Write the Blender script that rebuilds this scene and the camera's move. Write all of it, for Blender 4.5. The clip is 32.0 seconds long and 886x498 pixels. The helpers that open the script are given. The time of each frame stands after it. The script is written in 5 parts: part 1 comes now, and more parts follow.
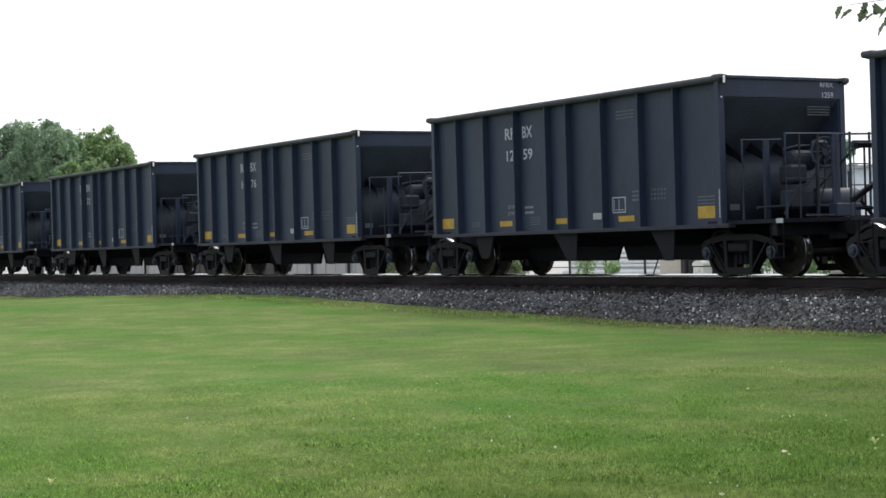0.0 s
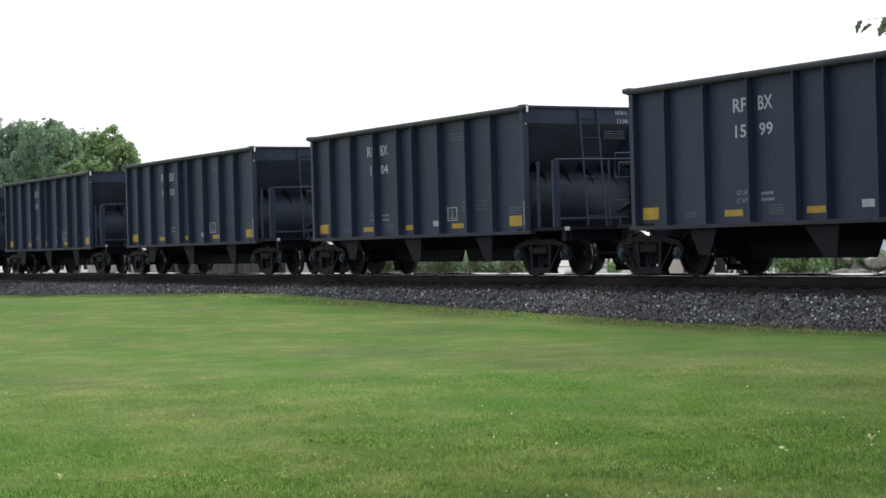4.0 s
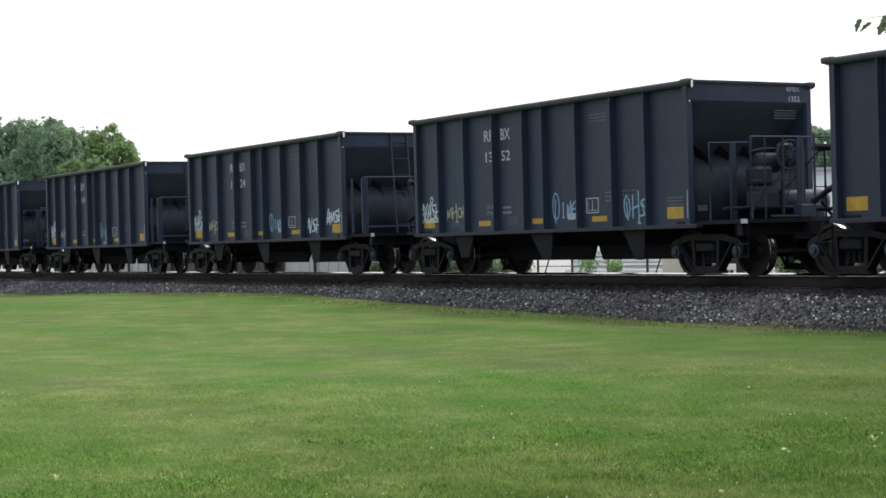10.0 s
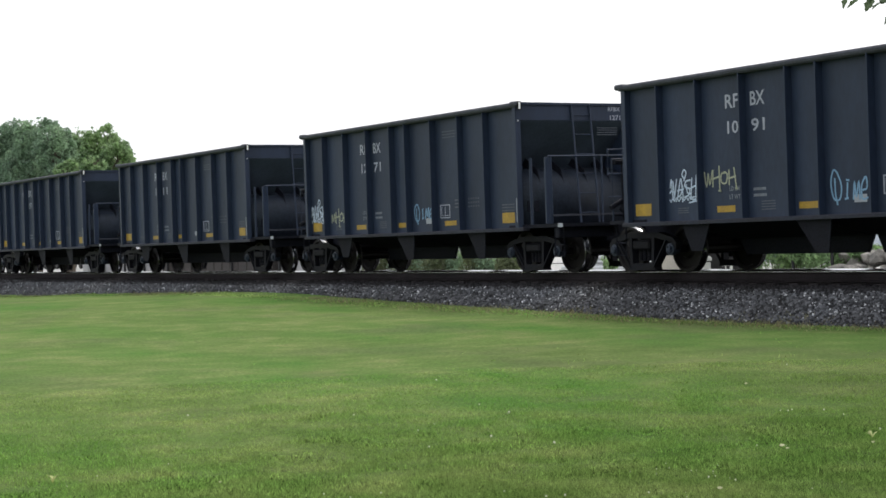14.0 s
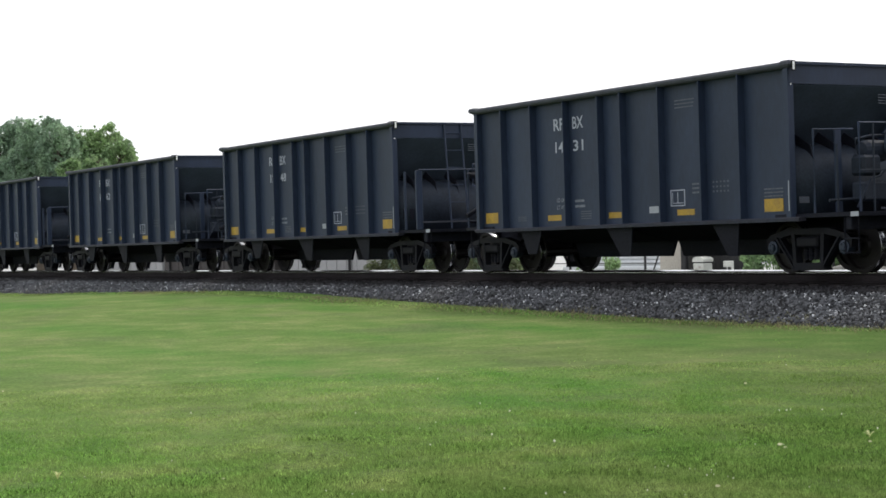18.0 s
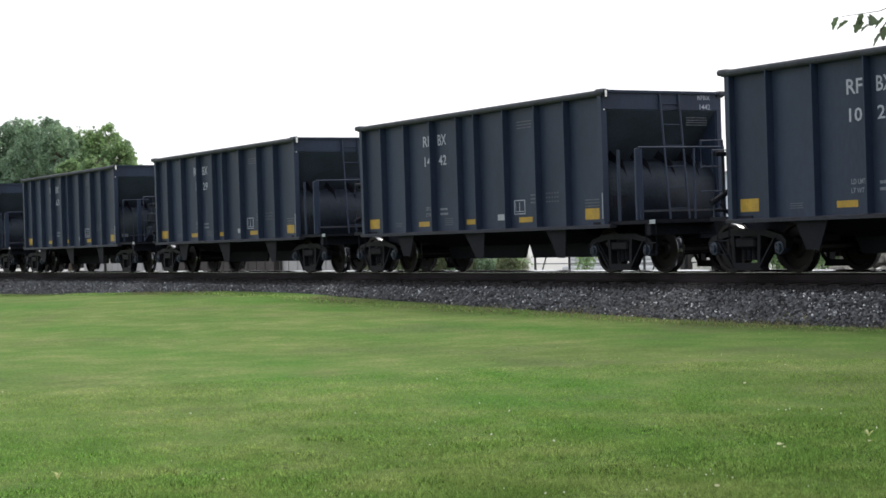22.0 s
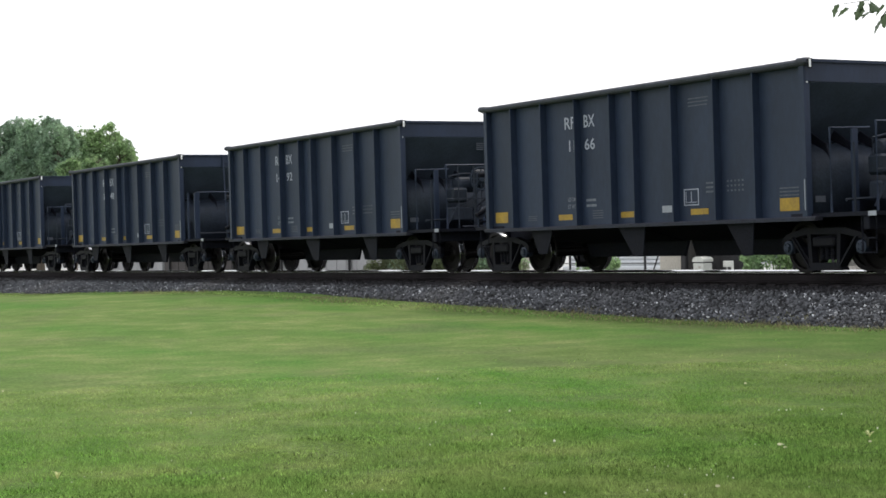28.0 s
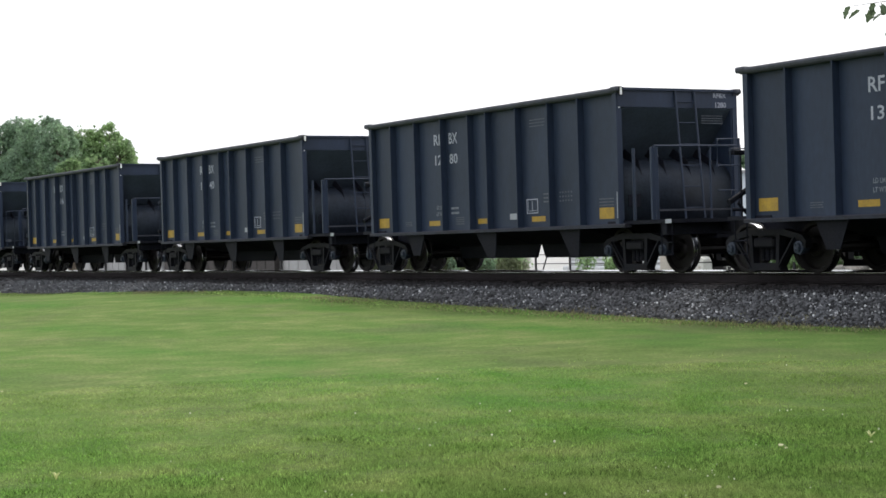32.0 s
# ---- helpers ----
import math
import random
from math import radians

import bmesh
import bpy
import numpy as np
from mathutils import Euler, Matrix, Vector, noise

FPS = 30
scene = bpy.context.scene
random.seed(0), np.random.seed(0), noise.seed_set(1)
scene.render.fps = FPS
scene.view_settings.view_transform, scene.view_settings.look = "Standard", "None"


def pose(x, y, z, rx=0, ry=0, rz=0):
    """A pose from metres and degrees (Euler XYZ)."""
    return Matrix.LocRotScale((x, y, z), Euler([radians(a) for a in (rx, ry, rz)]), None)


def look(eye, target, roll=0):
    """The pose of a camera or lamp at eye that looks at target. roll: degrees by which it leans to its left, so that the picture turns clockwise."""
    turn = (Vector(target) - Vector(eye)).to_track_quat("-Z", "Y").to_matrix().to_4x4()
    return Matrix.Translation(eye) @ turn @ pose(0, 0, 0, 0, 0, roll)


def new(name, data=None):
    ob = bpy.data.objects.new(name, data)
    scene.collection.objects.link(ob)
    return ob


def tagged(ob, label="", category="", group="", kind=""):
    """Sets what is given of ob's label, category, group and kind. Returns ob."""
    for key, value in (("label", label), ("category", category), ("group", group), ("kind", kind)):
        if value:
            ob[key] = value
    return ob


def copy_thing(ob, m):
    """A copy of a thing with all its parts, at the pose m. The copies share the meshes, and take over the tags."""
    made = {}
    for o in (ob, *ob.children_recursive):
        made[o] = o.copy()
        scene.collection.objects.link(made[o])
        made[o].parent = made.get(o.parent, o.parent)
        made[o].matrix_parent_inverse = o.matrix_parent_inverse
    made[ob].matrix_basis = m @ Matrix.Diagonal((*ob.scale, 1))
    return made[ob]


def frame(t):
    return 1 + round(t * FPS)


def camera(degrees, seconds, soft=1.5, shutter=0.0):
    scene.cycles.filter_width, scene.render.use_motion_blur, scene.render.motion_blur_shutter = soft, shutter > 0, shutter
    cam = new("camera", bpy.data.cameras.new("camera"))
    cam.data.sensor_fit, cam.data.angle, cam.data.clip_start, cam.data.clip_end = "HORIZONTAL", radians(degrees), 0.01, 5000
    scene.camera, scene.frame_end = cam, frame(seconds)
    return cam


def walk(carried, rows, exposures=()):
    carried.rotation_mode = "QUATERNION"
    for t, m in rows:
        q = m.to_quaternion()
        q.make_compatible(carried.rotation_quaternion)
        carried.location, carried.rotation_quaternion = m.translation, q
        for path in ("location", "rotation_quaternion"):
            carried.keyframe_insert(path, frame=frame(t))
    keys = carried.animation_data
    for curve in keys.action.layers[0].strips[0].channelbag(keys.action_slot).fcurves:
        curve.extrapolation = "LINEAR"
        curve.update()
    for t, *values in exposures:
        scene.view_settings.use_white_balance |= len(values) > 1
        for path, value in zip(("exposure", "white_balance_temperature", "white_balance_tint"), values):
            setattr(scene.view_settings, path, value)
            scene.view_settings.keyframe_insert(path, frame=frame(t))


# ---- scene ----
cam = camera(28.92, 32.0, soft=1.6)
EYE = 1.6
# seconds, yaw, pitch, roll, metres ahead
ROWS = [
    (0.0, 59.268, -0.168, 1.655, 0.171),
    (0.5, 59.309, -0.174, 1.666, 0.118),
    (1.0, 59.344, -0.178, 1.686, 0.084),
    (1.5, 59.367, -0.180, 1.696, 0.053),
    (2.0, 59.377, -0.180, 1.698, 0.021),
    (2.5, 59.377, -0.181, 1.696, -0.003),
    (3.0, 59.373, -0.185, 1.678, -0.020),
    (3.5, 59.367, -0.188, 1.641, -0.032),
    (5.5, 59.381, -0.192, 1.585, 0.002),
    (6.0, 59.380, -0.191, 1.585, 0.001),
    (6.5, 59.378, -0.189, 1.605, -0.000),
    (7.0, 59.368, -0.189, 1.649, -0.001),
    (7.5, 59.354, -0.195, 1.668, -0.002),
    (8.0, 59.347, -0.202, 1.650, 0.001),
    (8.5, 59.344, -0.203, 1.623, 0.009),
    (9.0, 59.340, -0.205, 1.590, 0.025),
    (9.5, 59.345, -0.212, 1.553, 0.051),
    (10.0, 59.357, -0.216, 1.544, 0.079),
    (10.5, 59.364, -0.214, 1.572, 0.104),
    (11.0, 59.367, -0.208, 1.614, 0.129),
    (11.5, 59.371, -0.199, 1.674, 0.158),
    (12.0, 59.364, -0.191, 1.775, 0.191),
    (12.5, 59.337, -0.197, 1.884, 0.210),
    (13.0, 59.293, -0.224, 1.947, 0.196),
    (13.5, 59.253, -0.258, 1.952, 0.157),
    (14.0, 59.229, -0.284, 1.915, 0.113),
    (14.5, 59.212, -0.304, 1.867, 0.074),
    (16.5, 59.270, -0.284, 1.781, -0.004),
    (17.0, 59.280, -0.287, 1.749, 0.002),
    (17.5, 59.287, -0.286, 1.726, 0.001),
    (18.0, 59.291, -0.286, 1.720, -0.005),
    (18.5, 59.294, -0.284, 1.740, -0.006),
    (19.0, 59.294, -0.278, 1.761, -0.002),
    (19.5, 59.288, -0.275, 1.767, -0.004),
    (20.0, 59.280, -0.274, 1.782, -0.014),
    (20.5, 59.273, -0.272, 1.798, -0.023),
    (21.0, 59.268, -0.271, 1.801, -0.026),
    (21.5, 59.264, -0.275, 1.800, -0.022),
    (22.0, 59.264, -0.282, 1.798, -0.016),
    (22.5, 59.268, -0.286, 1.789, -0.012),
    (23.0, 59.274, -0.287, 1.774, -0.006),
    (23.5, 59.280, -0.288, 1.756, 0.000),
    (24.0, 59.286, -0.288, 1.742, 0.001),
    (24.5, 59.292, -0.283, 1.745, 0.003),
    (25.0, 59.297, -0.279, 1.767, 0.010),
    (25.5, 59.291, -0.281, 1.800, 0.011),
    (26.0, 59.278, -0.285, 1.817, 0.000),
    (26.5, 59.269, -0.287, 1.812, -0.014),
    (28.5, 59.293, -0.287, 1.701, -0.003),
    (29.0, 59.295, -0.288, 1.720, -0.009),
    (29.5, 59.292, -0.288, 1.736, -0.015),
    (30.0, 59.283, -0.285, 1.760, -0.021),
    (30.5, 59.275, -0.281, 1.788, -0.016),
    (31.0, 59.276, -0.278, 1.778, 0.003),
    (31.5, 59.281, -0.284, 1.742, 0.023),
    (32.0, 59.283, -0.290, 1.715, 0.036),
]
walk(cam, [(t, pose(-0.8597 * a, 0.5108 * a, EYE, 90 + pitch, roll, yaw)) for t, yaw, pitch, roll, a in ROWS], ((0.0, 0.04), (2.0, 0.05), (6.0, -0.07), (9.0, -0.03), (13.0, -0.06), (17.0, 0.03), (21.0, 0.03), (25.0, 0.07), (32.0, 0.08)))

# ---- world and sun: bright hazy sky, sun high behind the train ----
world = bpy.data.worlds.new("hazy_sky")
scene.world = world
world.use_nodes = True
wn, wl = world.node_tree.nodes, world.node_tree.links
sky = wn.new("ShaderNodeTexSky")
sky.sky_type, sky.sun_disc = "NISHITA", False
sky.sun_elevation, sky.sun_rotation = radians(52), radians(-29)
sky.air_density, sky.dust_density, sky.ozone_density = 1.0, 6.0, 1.0
hazy = wn.new("ShaderNodeMix")
hazy.data_type = "RGBA"
hazy.inputs["Factor"].default_value = 0.8
hazy.inputs["B"].default_value = (11.4, 11.6, 12.0, 1)
wl.new(sky.outputs["Color"], hazy.inputs["A"])
wl.new(hazy.outputs["Result"], wn["Background"].inputs["Color"])
wn["Background"].inputs["Strength"].default_value = 0.12
sun = new("sun", bpy.data.lights.new("sun", "SUN"))
sun.data.energy, sun.data.angle, sun.data.color = 1.3, radians(11), (1.0, 0.95, 0.86)
sun.matrix_world = look((-14, 25, 37), (0, 0, 0))

# ---- materials ----


def mat(name, color, rough=0.6, metal=0.0, vary=0.25, scale=3.0, fine=30.0, bump=0.0, other=None, where="Object", spec=0.5, random=0.0, stretch=None):
    """A procedural surface: colour varied at two scales, with a second tint in blotches and fine relief."""
    m = bpy.data.materials.new(name)
    m.use_nodes = True
    n, l = m.node_tree.nodes, m.node_tree.links
    p = n["Principled BSDF"]
    p.inputs["Roughness"].default_value, p.inputs["Metallic"].default_value = rough, metal
    p.inputs["Specular IOR Level"].default_value = spec
    if where == "Object":
        vec = n.new("ShaderNodeTexCoord").outputs["Object"]
    else:
        vec = n.new("ShaderNodeNewGeometry").outputs["Position"]
    if stretch:
        mp = n.new("ShaderNodeMapping")
        mp.inputs["Scale"].default_value = stretch
        l.new(vec, mp.inputs["Vector"])
        vec = mp.outputs["Vector"]
    a, b = n.new("ShaderNodeTexNoise"), n.new("ShaderNodeTexNoise")
    a.inputs["Scale"].default_value, a.inputs["Detail"].default_value = scale, 5
    b.inputs["Scale"].default_value, b.inputs["Detail"].default_value = fine, 3
    l.new(vec, a.inputs["Vector"])
    l.new(vec, b.inputs["Vector"])
    ramp = n.new("ShaderNodeMapRange")
    ramp.inputs["From Min"].default_value, ramp.inputs["From Max"].default_value = 0.35, 0.65
    l.new(a.outputs["Fac"], ramp.inputs["Value"])
    mix = n.new("ShaderNodeMix")
    mix.data_type = "RGBA"
    mix.inputs["A"].default_value = (*color, 1)
    mix.inputs["B"].default_value = (*(other or [c * (1 - vary) for c in color]), 1)
    l.new(ramp.outputs["Result"], mix.inputs["Factor"])
    bright = n.new("ShaderNodeMapRange")
    bright.inputs["From Min"].default_value, bright.inputs["From Max"].default_value = 0.3, 0.7
    bright.inputs["To Min"].default_value, bright.inputs["To Max"].default_value = 1 - vary, 1 + vary
    l.new(b.outputs["Fac"], bright.inputs["Value"])
    hsv = n.new("ShaderNodeHueSaturation")
    l.new(mix.outputs["Result"], hsv.inputs["Color"])
    if random:
        rnd = n.new("ShaderNodeObjectInfo").outputs["Random"] if random > 0 else n.new("ShaderNodeNewGeometry").outputs["Random Per Island"]
        rr = n.new("ShaderNodeMapRange")
        rr.inputs["To Min"].default_value, rr.inputs["To Max"].default_value = 1 - abs(random), 1 + abs(random)
        l.new(rnd, rr.inputs["Value"])
        mul = n.new("ShaderNodeMath")
        mul.operation = "MULTIPLY"
        l.new(rr.outputs["Result"], mul.inputs[0])
        l.new(bright.outputs["Result"], mul.inputs[1])
        l.new(mul.outputs["Value"], hsv.inputs["Value"])
    else:
        l.new(bright.outputs["Result"], hsv.inputs["Value"])
    l.new(hsv.outputs["Color"], p.inputs["Base Color"])
    if bump:
        bm = n.new("ShaderNodeBump")
        bm.inputs["Strength"].default_value, bm.inputs["Distance"].default_value = bump, 0.02
        l.new(b.outputs["Fac"], bm.inputs["Height"])
        l.new(bm.outputs["Normal"], p.inputs["Normal"])
    return m


PAINT = mat("dark_blue_grey_car_paint", (0.0262, 0.0392, 0.0740), 0.50, 0, 0.10, 0.9, 16, 0.05, (0.0185, 0.0280, 0.0530), stretch=(1, 1, 0.35), spec=0.27)
# side paint lightened: bounced light on the slope sheets put into the colour
LIFTED = mat("lightened_end_paint", (0.0560, 0.0720, 0.1000), 0.65, 0, 0.10, 1.3, 18, 0.05, (0.0410, 0.0530, 0.0730), spec=0.1)
GEAR = mat("dark_brake_gear_paint", (0.0270, 0.0350, 0.0530), 0.55, 0, 0.2, 2.0, 24, 0.05, (0.0190, 0.0245, 0.0360), spec=0.2)
CHORD = mat("dusty_top_chord_paint", (0.066, 0.070, 0.092), 0.6, 0, 0.2, 2.5, 30, 0.05, (0.050, 0.053, 0.068), spec=0.2)
# near-black steels: shade under the car put into hopper, frame and truck colours
NEARBLACK = mat("near_black_hopper_steel", (0.0088, 0.0098, 0.0160), 0.7, 0, 0.3, 2, 25, 0.1, (0.0105, 0.0112, 0.0162), spec=0.12)
SILL = mat("dusty_side_sill_paint", (0.027, 0.032, 0.050), 0.6, 0, 0.2, 1.2, 18, 0.05, (0.026, 0.026, 0.035), spec=0.2)
UNDER = mat("grimy_shaded_underframe", (0.0100, 0.0116, 0.0205), 0.65, 0, 0.3, 2, 25, 0.1, (0.0125, 0.0130, 0.0190), spec=0.12)
CAST = mat("near_black_cast_steel", (0.0058, 0.0068, 0.0118), 0.6, 0.0, 0.3, 4, 40, 0.1, (0.0092, 0.0090, 0.0120), spec=0.14)
WHEEL = mat("brown_wheel_steel", (0.0105, 0.0085, 0.0098), 0.5, 0.1, 0.3, 5, 40, 0.05, spec=0.2)
TREAD = mat("polished_tread_steel", (0.40, 0.41, 0.43), 0.20, 1.0, 0.1, 5, 40)
CAP = mat("blue_grey_bearing_cap", (0.034, 0.046, 0.072), 0.5, 0.2, 0.2, 5, 40, spec=0.3)
YELLOW = mat("yellow_reflective_strip", (0.41, 0.255, 0.020), 0.5, 0, 0.2, 6, 40, 0, (0.30, 0.185, 0.025))
STENCIL = mat("worn_white_stencil_paint", (0.40, 0.42, 0.50), 0.7, 0, 0.2, 4, 60, 0, (0.30, 0.32, 0.39))
FAINT = mat("faded_grey_stencil_paint", (0.098, 0.110, 0.140), 0.7, 0, 0.25, 5, 60)
MIDTONE = mat("dim_white_stencil_paint", (0.20, 0.22, 0.26), 0.7, 0, 0.25, 5, 60)
LABEL = mat("white_label_paint", (0.34, 0.36, 0.41), 0.6, 0, 0.12, 6, 60)
SLOTWHITE = mat("slot_light_paint", (0.92, 0.92, 0.92), 0.6, 0, 0.06, 6, 60)
SPRAY_W = mat("white_spray_paint", (0.52, 0.62, 0.78), 0.6, 0, 0.15, 6, 60)
SPRAY_B = mat("light_blue_spray_paint", (0.20, 0.36, 0.55), 0.6, 0, 0.2, 6, 60)
SPRAY_Y = mat("pale_yellow_spray_paint", (0.38, 0.40, 0.30), 0.6, 0, 0.2, 6, 60)
RAIL = mat("rusty_rail_steel", (0.026, 0.022, 0.024), 0.8, 0.0, 0.3, 2, 40, 0.1, where="World", spec=0.1)
GAUGE = mat("bright_worn_gauge_face", (0.80, 0.80, 0.80), 0.10, 1.0, 0.04, 2, 40, where="World")
RAILTOP = mat("polished_rail_head", (0.55, 0.55, 0.56), 0.25, 1.0, 0.1, 2, 40, where="World")
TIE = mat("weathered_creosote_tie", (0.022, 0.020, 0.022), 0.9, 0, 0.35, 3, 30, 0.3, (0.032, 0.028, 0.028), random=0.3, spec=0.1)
# bed darker than its stones: the shade of the gaps is painted in
BALLAST = mat("grey_crushed_stone_bed", (0.036, 0.036, 0.039), 0.9, 0, 0.4, 1.5, 26, 0.8, (0.020, 0.019, 0.019), where="World", spec=0.1)
STONES = mat("grey_crushed_stones", (0.094, 0.098, 0.108), 0.85, 0, 0.2, 0.6, 14, 0.0, (0.070, 0.071, 0.076), where="World", random=-0.82, spec=0.2)
PALESTONES = mat("pale_crushed_stones", (0.52, 0.53, 0.55), 0.85, 0, 0.2, 0.6, 14, 0.0, (0.32, 0.33, 0.34), where="World", random=-0.5, spec=0.2)
DARKSTONES = mat("dark_inner_stones", (0.026, 0.025, 0.028), 0.85, 0, 0.2, 0.6, 14, 0.0, (0.022, 0.021, 0.022), where="World", random=-0.5, spec=0.1)
BARK = mat("grey_brown_bark", (0.10, 0.08, 0.06), 0.9, 0, 0.3, 2, 20, 0.4)
CONCRETE = mat("pale_concrete_yard", (0.45, 0.45, 0.44), 0.85, 0, 0.08, 0.05, 2.0, 0.05, (0.42, 0.42, 0.41), where="World")
DARKWALL = mat("dark_brown_brick_wall", (0.045, 0.040, 0.038), 0.8, 0, 0.2, 0.3, 6, 0.05, (0.060, 0.052, 0.048), where="World")
GLASS = mat("blue_grey_window_glass", (0.10, 0.13, 0.15), 0.1, 0, 0.05, 0.5, 3)
WALLPALE = mat("pale_grey_metal_siding", (0.37, 0.37, 0.37), 0.6, 0, 0.06, 0.1, 4, 0.02, (0.33, 0.33, 0.33), where="World")
WALLBLUE = mat("white_blue_siding", (0.60, 0.66, 0.72), 0.6, 0, 0.06, 0.1, 4, 0.02, where="World")
ROOFM = mat("grey_roof_metal", (0.30, 0.31, 0.32), 0.5, 0.3, 0.1, 0.2, 4, where="World")
BLOCK = mat("beige_concrete_block", (0.45, 0.42, 0.36), 0.85, 0, 0.12, 0.8, 12, 0.1)
WHITEBOX = mat("off_white_painted_steel", (0.60, 0.61, 0.56), 0.5, 0, 0.1, 1.5, 20)
BLACKMETAL = mat("black_painted_steel", (0.02, 0.02, 0.022), 0.5, 0.2, 0.2, 2, 20)
STACK = mat("grey_white_plastic_pipe", (0.56, 0.58, 0.60), 0.45, 0, 0.1, 0.8, 10, random=0.12)
ROCKM = mat("pale_quarry_rock", (0.34, 0.32, 0.29), 0.9, 0, 0.3, 1.6, 14, 0.6, (0.17, 0.165, 0.155), random=0.4)


def leafmat(name, color, other, vary=0.3, trans=0.35, per=-0.35):
    return thin(mat(name, color, 0.55, 0, vary, 0.35, 6, 0, other, where="World", random=per), trans)


def thin(m, trans):
    """Lets light through a leaf or blade."""
    n, l = m.node_tree.nodes, m.node_tree.links
    p, out = n["Principled BSDF"], n["Material Output"]
    t, mx = n.new("ShaderNodeBsdfTranslucent"), n.new("ShaderNodeMixShader")
    l.new(p.inputs["Base Color"].links[0].from_socket, t.inputs["Color"])
    mx.inputs["Fac"].default_value = trans
    l.new(p.outputs[0], mx.inputs[1])
    l.new(t.outputs[0], mx.inputs[2])
    l.new(mx.outputs[0], out.inputs["Surface"])
    return m


# leaf colours far paler than foliage: distance haze put into the colour
LEAF_DARK = leafmat("haze_lifted_leaves", (0.290, 0.415, 0.255), (0.190, 0.285, 0.200), trans=0.50, per=-0.35)
LEAF_LIGHT = leafmat("haze_lifted_fresh_leaves", (0.300, 0.430, 0.190), (0.190, 0.300, 0.150), trans=0.50, per=-0.35)
LEAF_NEAR = leafmat("near_branch_leaves", (0.135, 0.185, 0.105), (0.100, 0.130, 0.085), trans=0.45)


def lawnmat(name, gain, per=0.0):
    """Mown grass: fine grain, streaks along the mowing, paler dry patches; shade painted on one side, paler far off."""
    m = mat(name, (0.085, 0.150, 0.036), 0.95, 0, 0.30, 0.5, 22, 0.5, (0.122, 0.176, 0.056), where="World", spec=0.05, random=per)
    n, l = m.node_tree.nodes, m.node_tree.links
    hsv = [x for x in n if x.type == "HUE_SAT"][0]
    pos = n.new("ShaderNodeNewGeometry")

    def patches(angle, sx, sy, scale, lo, hi):
        mp = n.new("ShaderNodeMapping")
        mp.inputs["Rotation"].default_value = (0, 0, radians(angle))
        mp.inputs["Scale"].default_value = (sx, sy, 1)
        l.new(pos.outputs["Position"], mp.inputs["Vector"])
        big = n.new("ShaderNodeTexNoise")
        big.inputs["Scale"].default_value, big.inputs["Detail"].default_value, big.inputs["Roughness"].default_value = scale, 6, 0.54
        l.new(mp.outputs["Vector"], big.inputs["Vector"])
        r = n.new("ShaderNodeMapRange")
        r.inputs["From Min"].default_value, r.inputs["From Max"].default_value = lo, hi
        l.new(big.outputs["Fac"], r.inputs["Value"])
        return r.outputs["Result"]

    def blend(fac, col_a, col_b):
        mx = n.new("ShaderNodeMix")
        mx.data_type = "RGBA"
        for sock, c in (("A", col_a), ("B", col_b)):
            if isinstance(c, tuple):
                mx.inputs[sock].default_value = (*c, 1)
            else:
                l.new(c, mx.inputs[sock])
        if isinstance(fac, float):
            mx.inputs["Factor"].default_value = fac
        else:
            l.new(fac, mx.inputs["Factor"])
        return mx.outputs["Result"]

    streak = patches(31, 0.55, 1.0, 0.60, 0.38, 0.66)
    spotty = patches(12, 1.0, 1.0, 1.5, 0.42, 0.64)
    broad = patches(31, 0.5, 1.0, 0.22, 0.40, 0.60)
    green = blend(spotty, (0.080, 0.172, 0.036), (0.112, 0.196, 0.048))
    dry = blend(spotty, (0.146, 0.200, 0.064), (0.225, 0.236, 0.104))
    olive = blend(spotty, (0.112, 0.150, 0.048), (0.158, 0.200, 0.072))
    turf = blend(broad, blend(streak, green, dry), blend(streak, olive, dry))
    turf = blend(0.8, hsv.inputs["Color"].links[0].from_socket, turf)
    if not per:
        # worn spots where the soil shows
        worn = n.new("ShaderNodeMath")
        worn.operation = "MULTIPLY"
        worn.inputs[1].default_value = 0.42
        l.new(patches(50, 0.6, 0.8, 0.62, 0.52, 0.70), worn.inputs[0])
        turf = blend(worn.outputs["Value"], turf, (0.125, 0.120, 0.075))
    # shade on the right of the lawn put into the colour, darkest outermost
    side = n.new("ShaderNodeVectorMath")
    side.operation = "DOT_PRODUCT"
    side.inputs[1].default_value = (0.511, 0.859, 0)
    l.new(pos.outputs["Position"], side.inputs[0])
    side_shade = n.new("ShaderNodeMapRange")
    side_shade.inputs["From Min"].default_value, side_shade.inputs["From Max"].default_value = 6.0, -2.0
    side_shade.inputs["To Min"].default_value, side_shade.inputs["To Max"].default_value = 0.76, 1.0
    l.new(side.outputs["Value"], side_shade.inputs["Value"])
    by_side = n.new("ShaderNodeVectorMath")
    by_side.operation = "SCALE"
    l.new(turf, by_side.inputs[0])
    l.new(side_shade.outputs["Result"], by_side.inputs["Scale"])
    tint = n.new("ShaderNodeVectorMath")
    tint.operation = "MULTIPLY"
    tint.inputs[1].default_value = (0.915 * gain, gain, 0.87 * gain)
    # lighter towards the track: brightness of the grazing view put into the colour
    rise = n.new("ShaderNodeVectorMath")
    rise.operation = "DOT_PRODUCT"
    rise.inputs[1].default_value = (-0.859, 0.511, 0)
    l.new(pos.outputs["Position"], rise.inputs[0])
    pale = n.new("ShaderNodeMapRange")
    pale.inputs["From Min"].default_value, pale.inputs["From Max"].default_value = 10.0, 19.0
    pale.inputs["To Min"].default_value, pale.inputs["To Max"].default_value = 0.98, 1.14
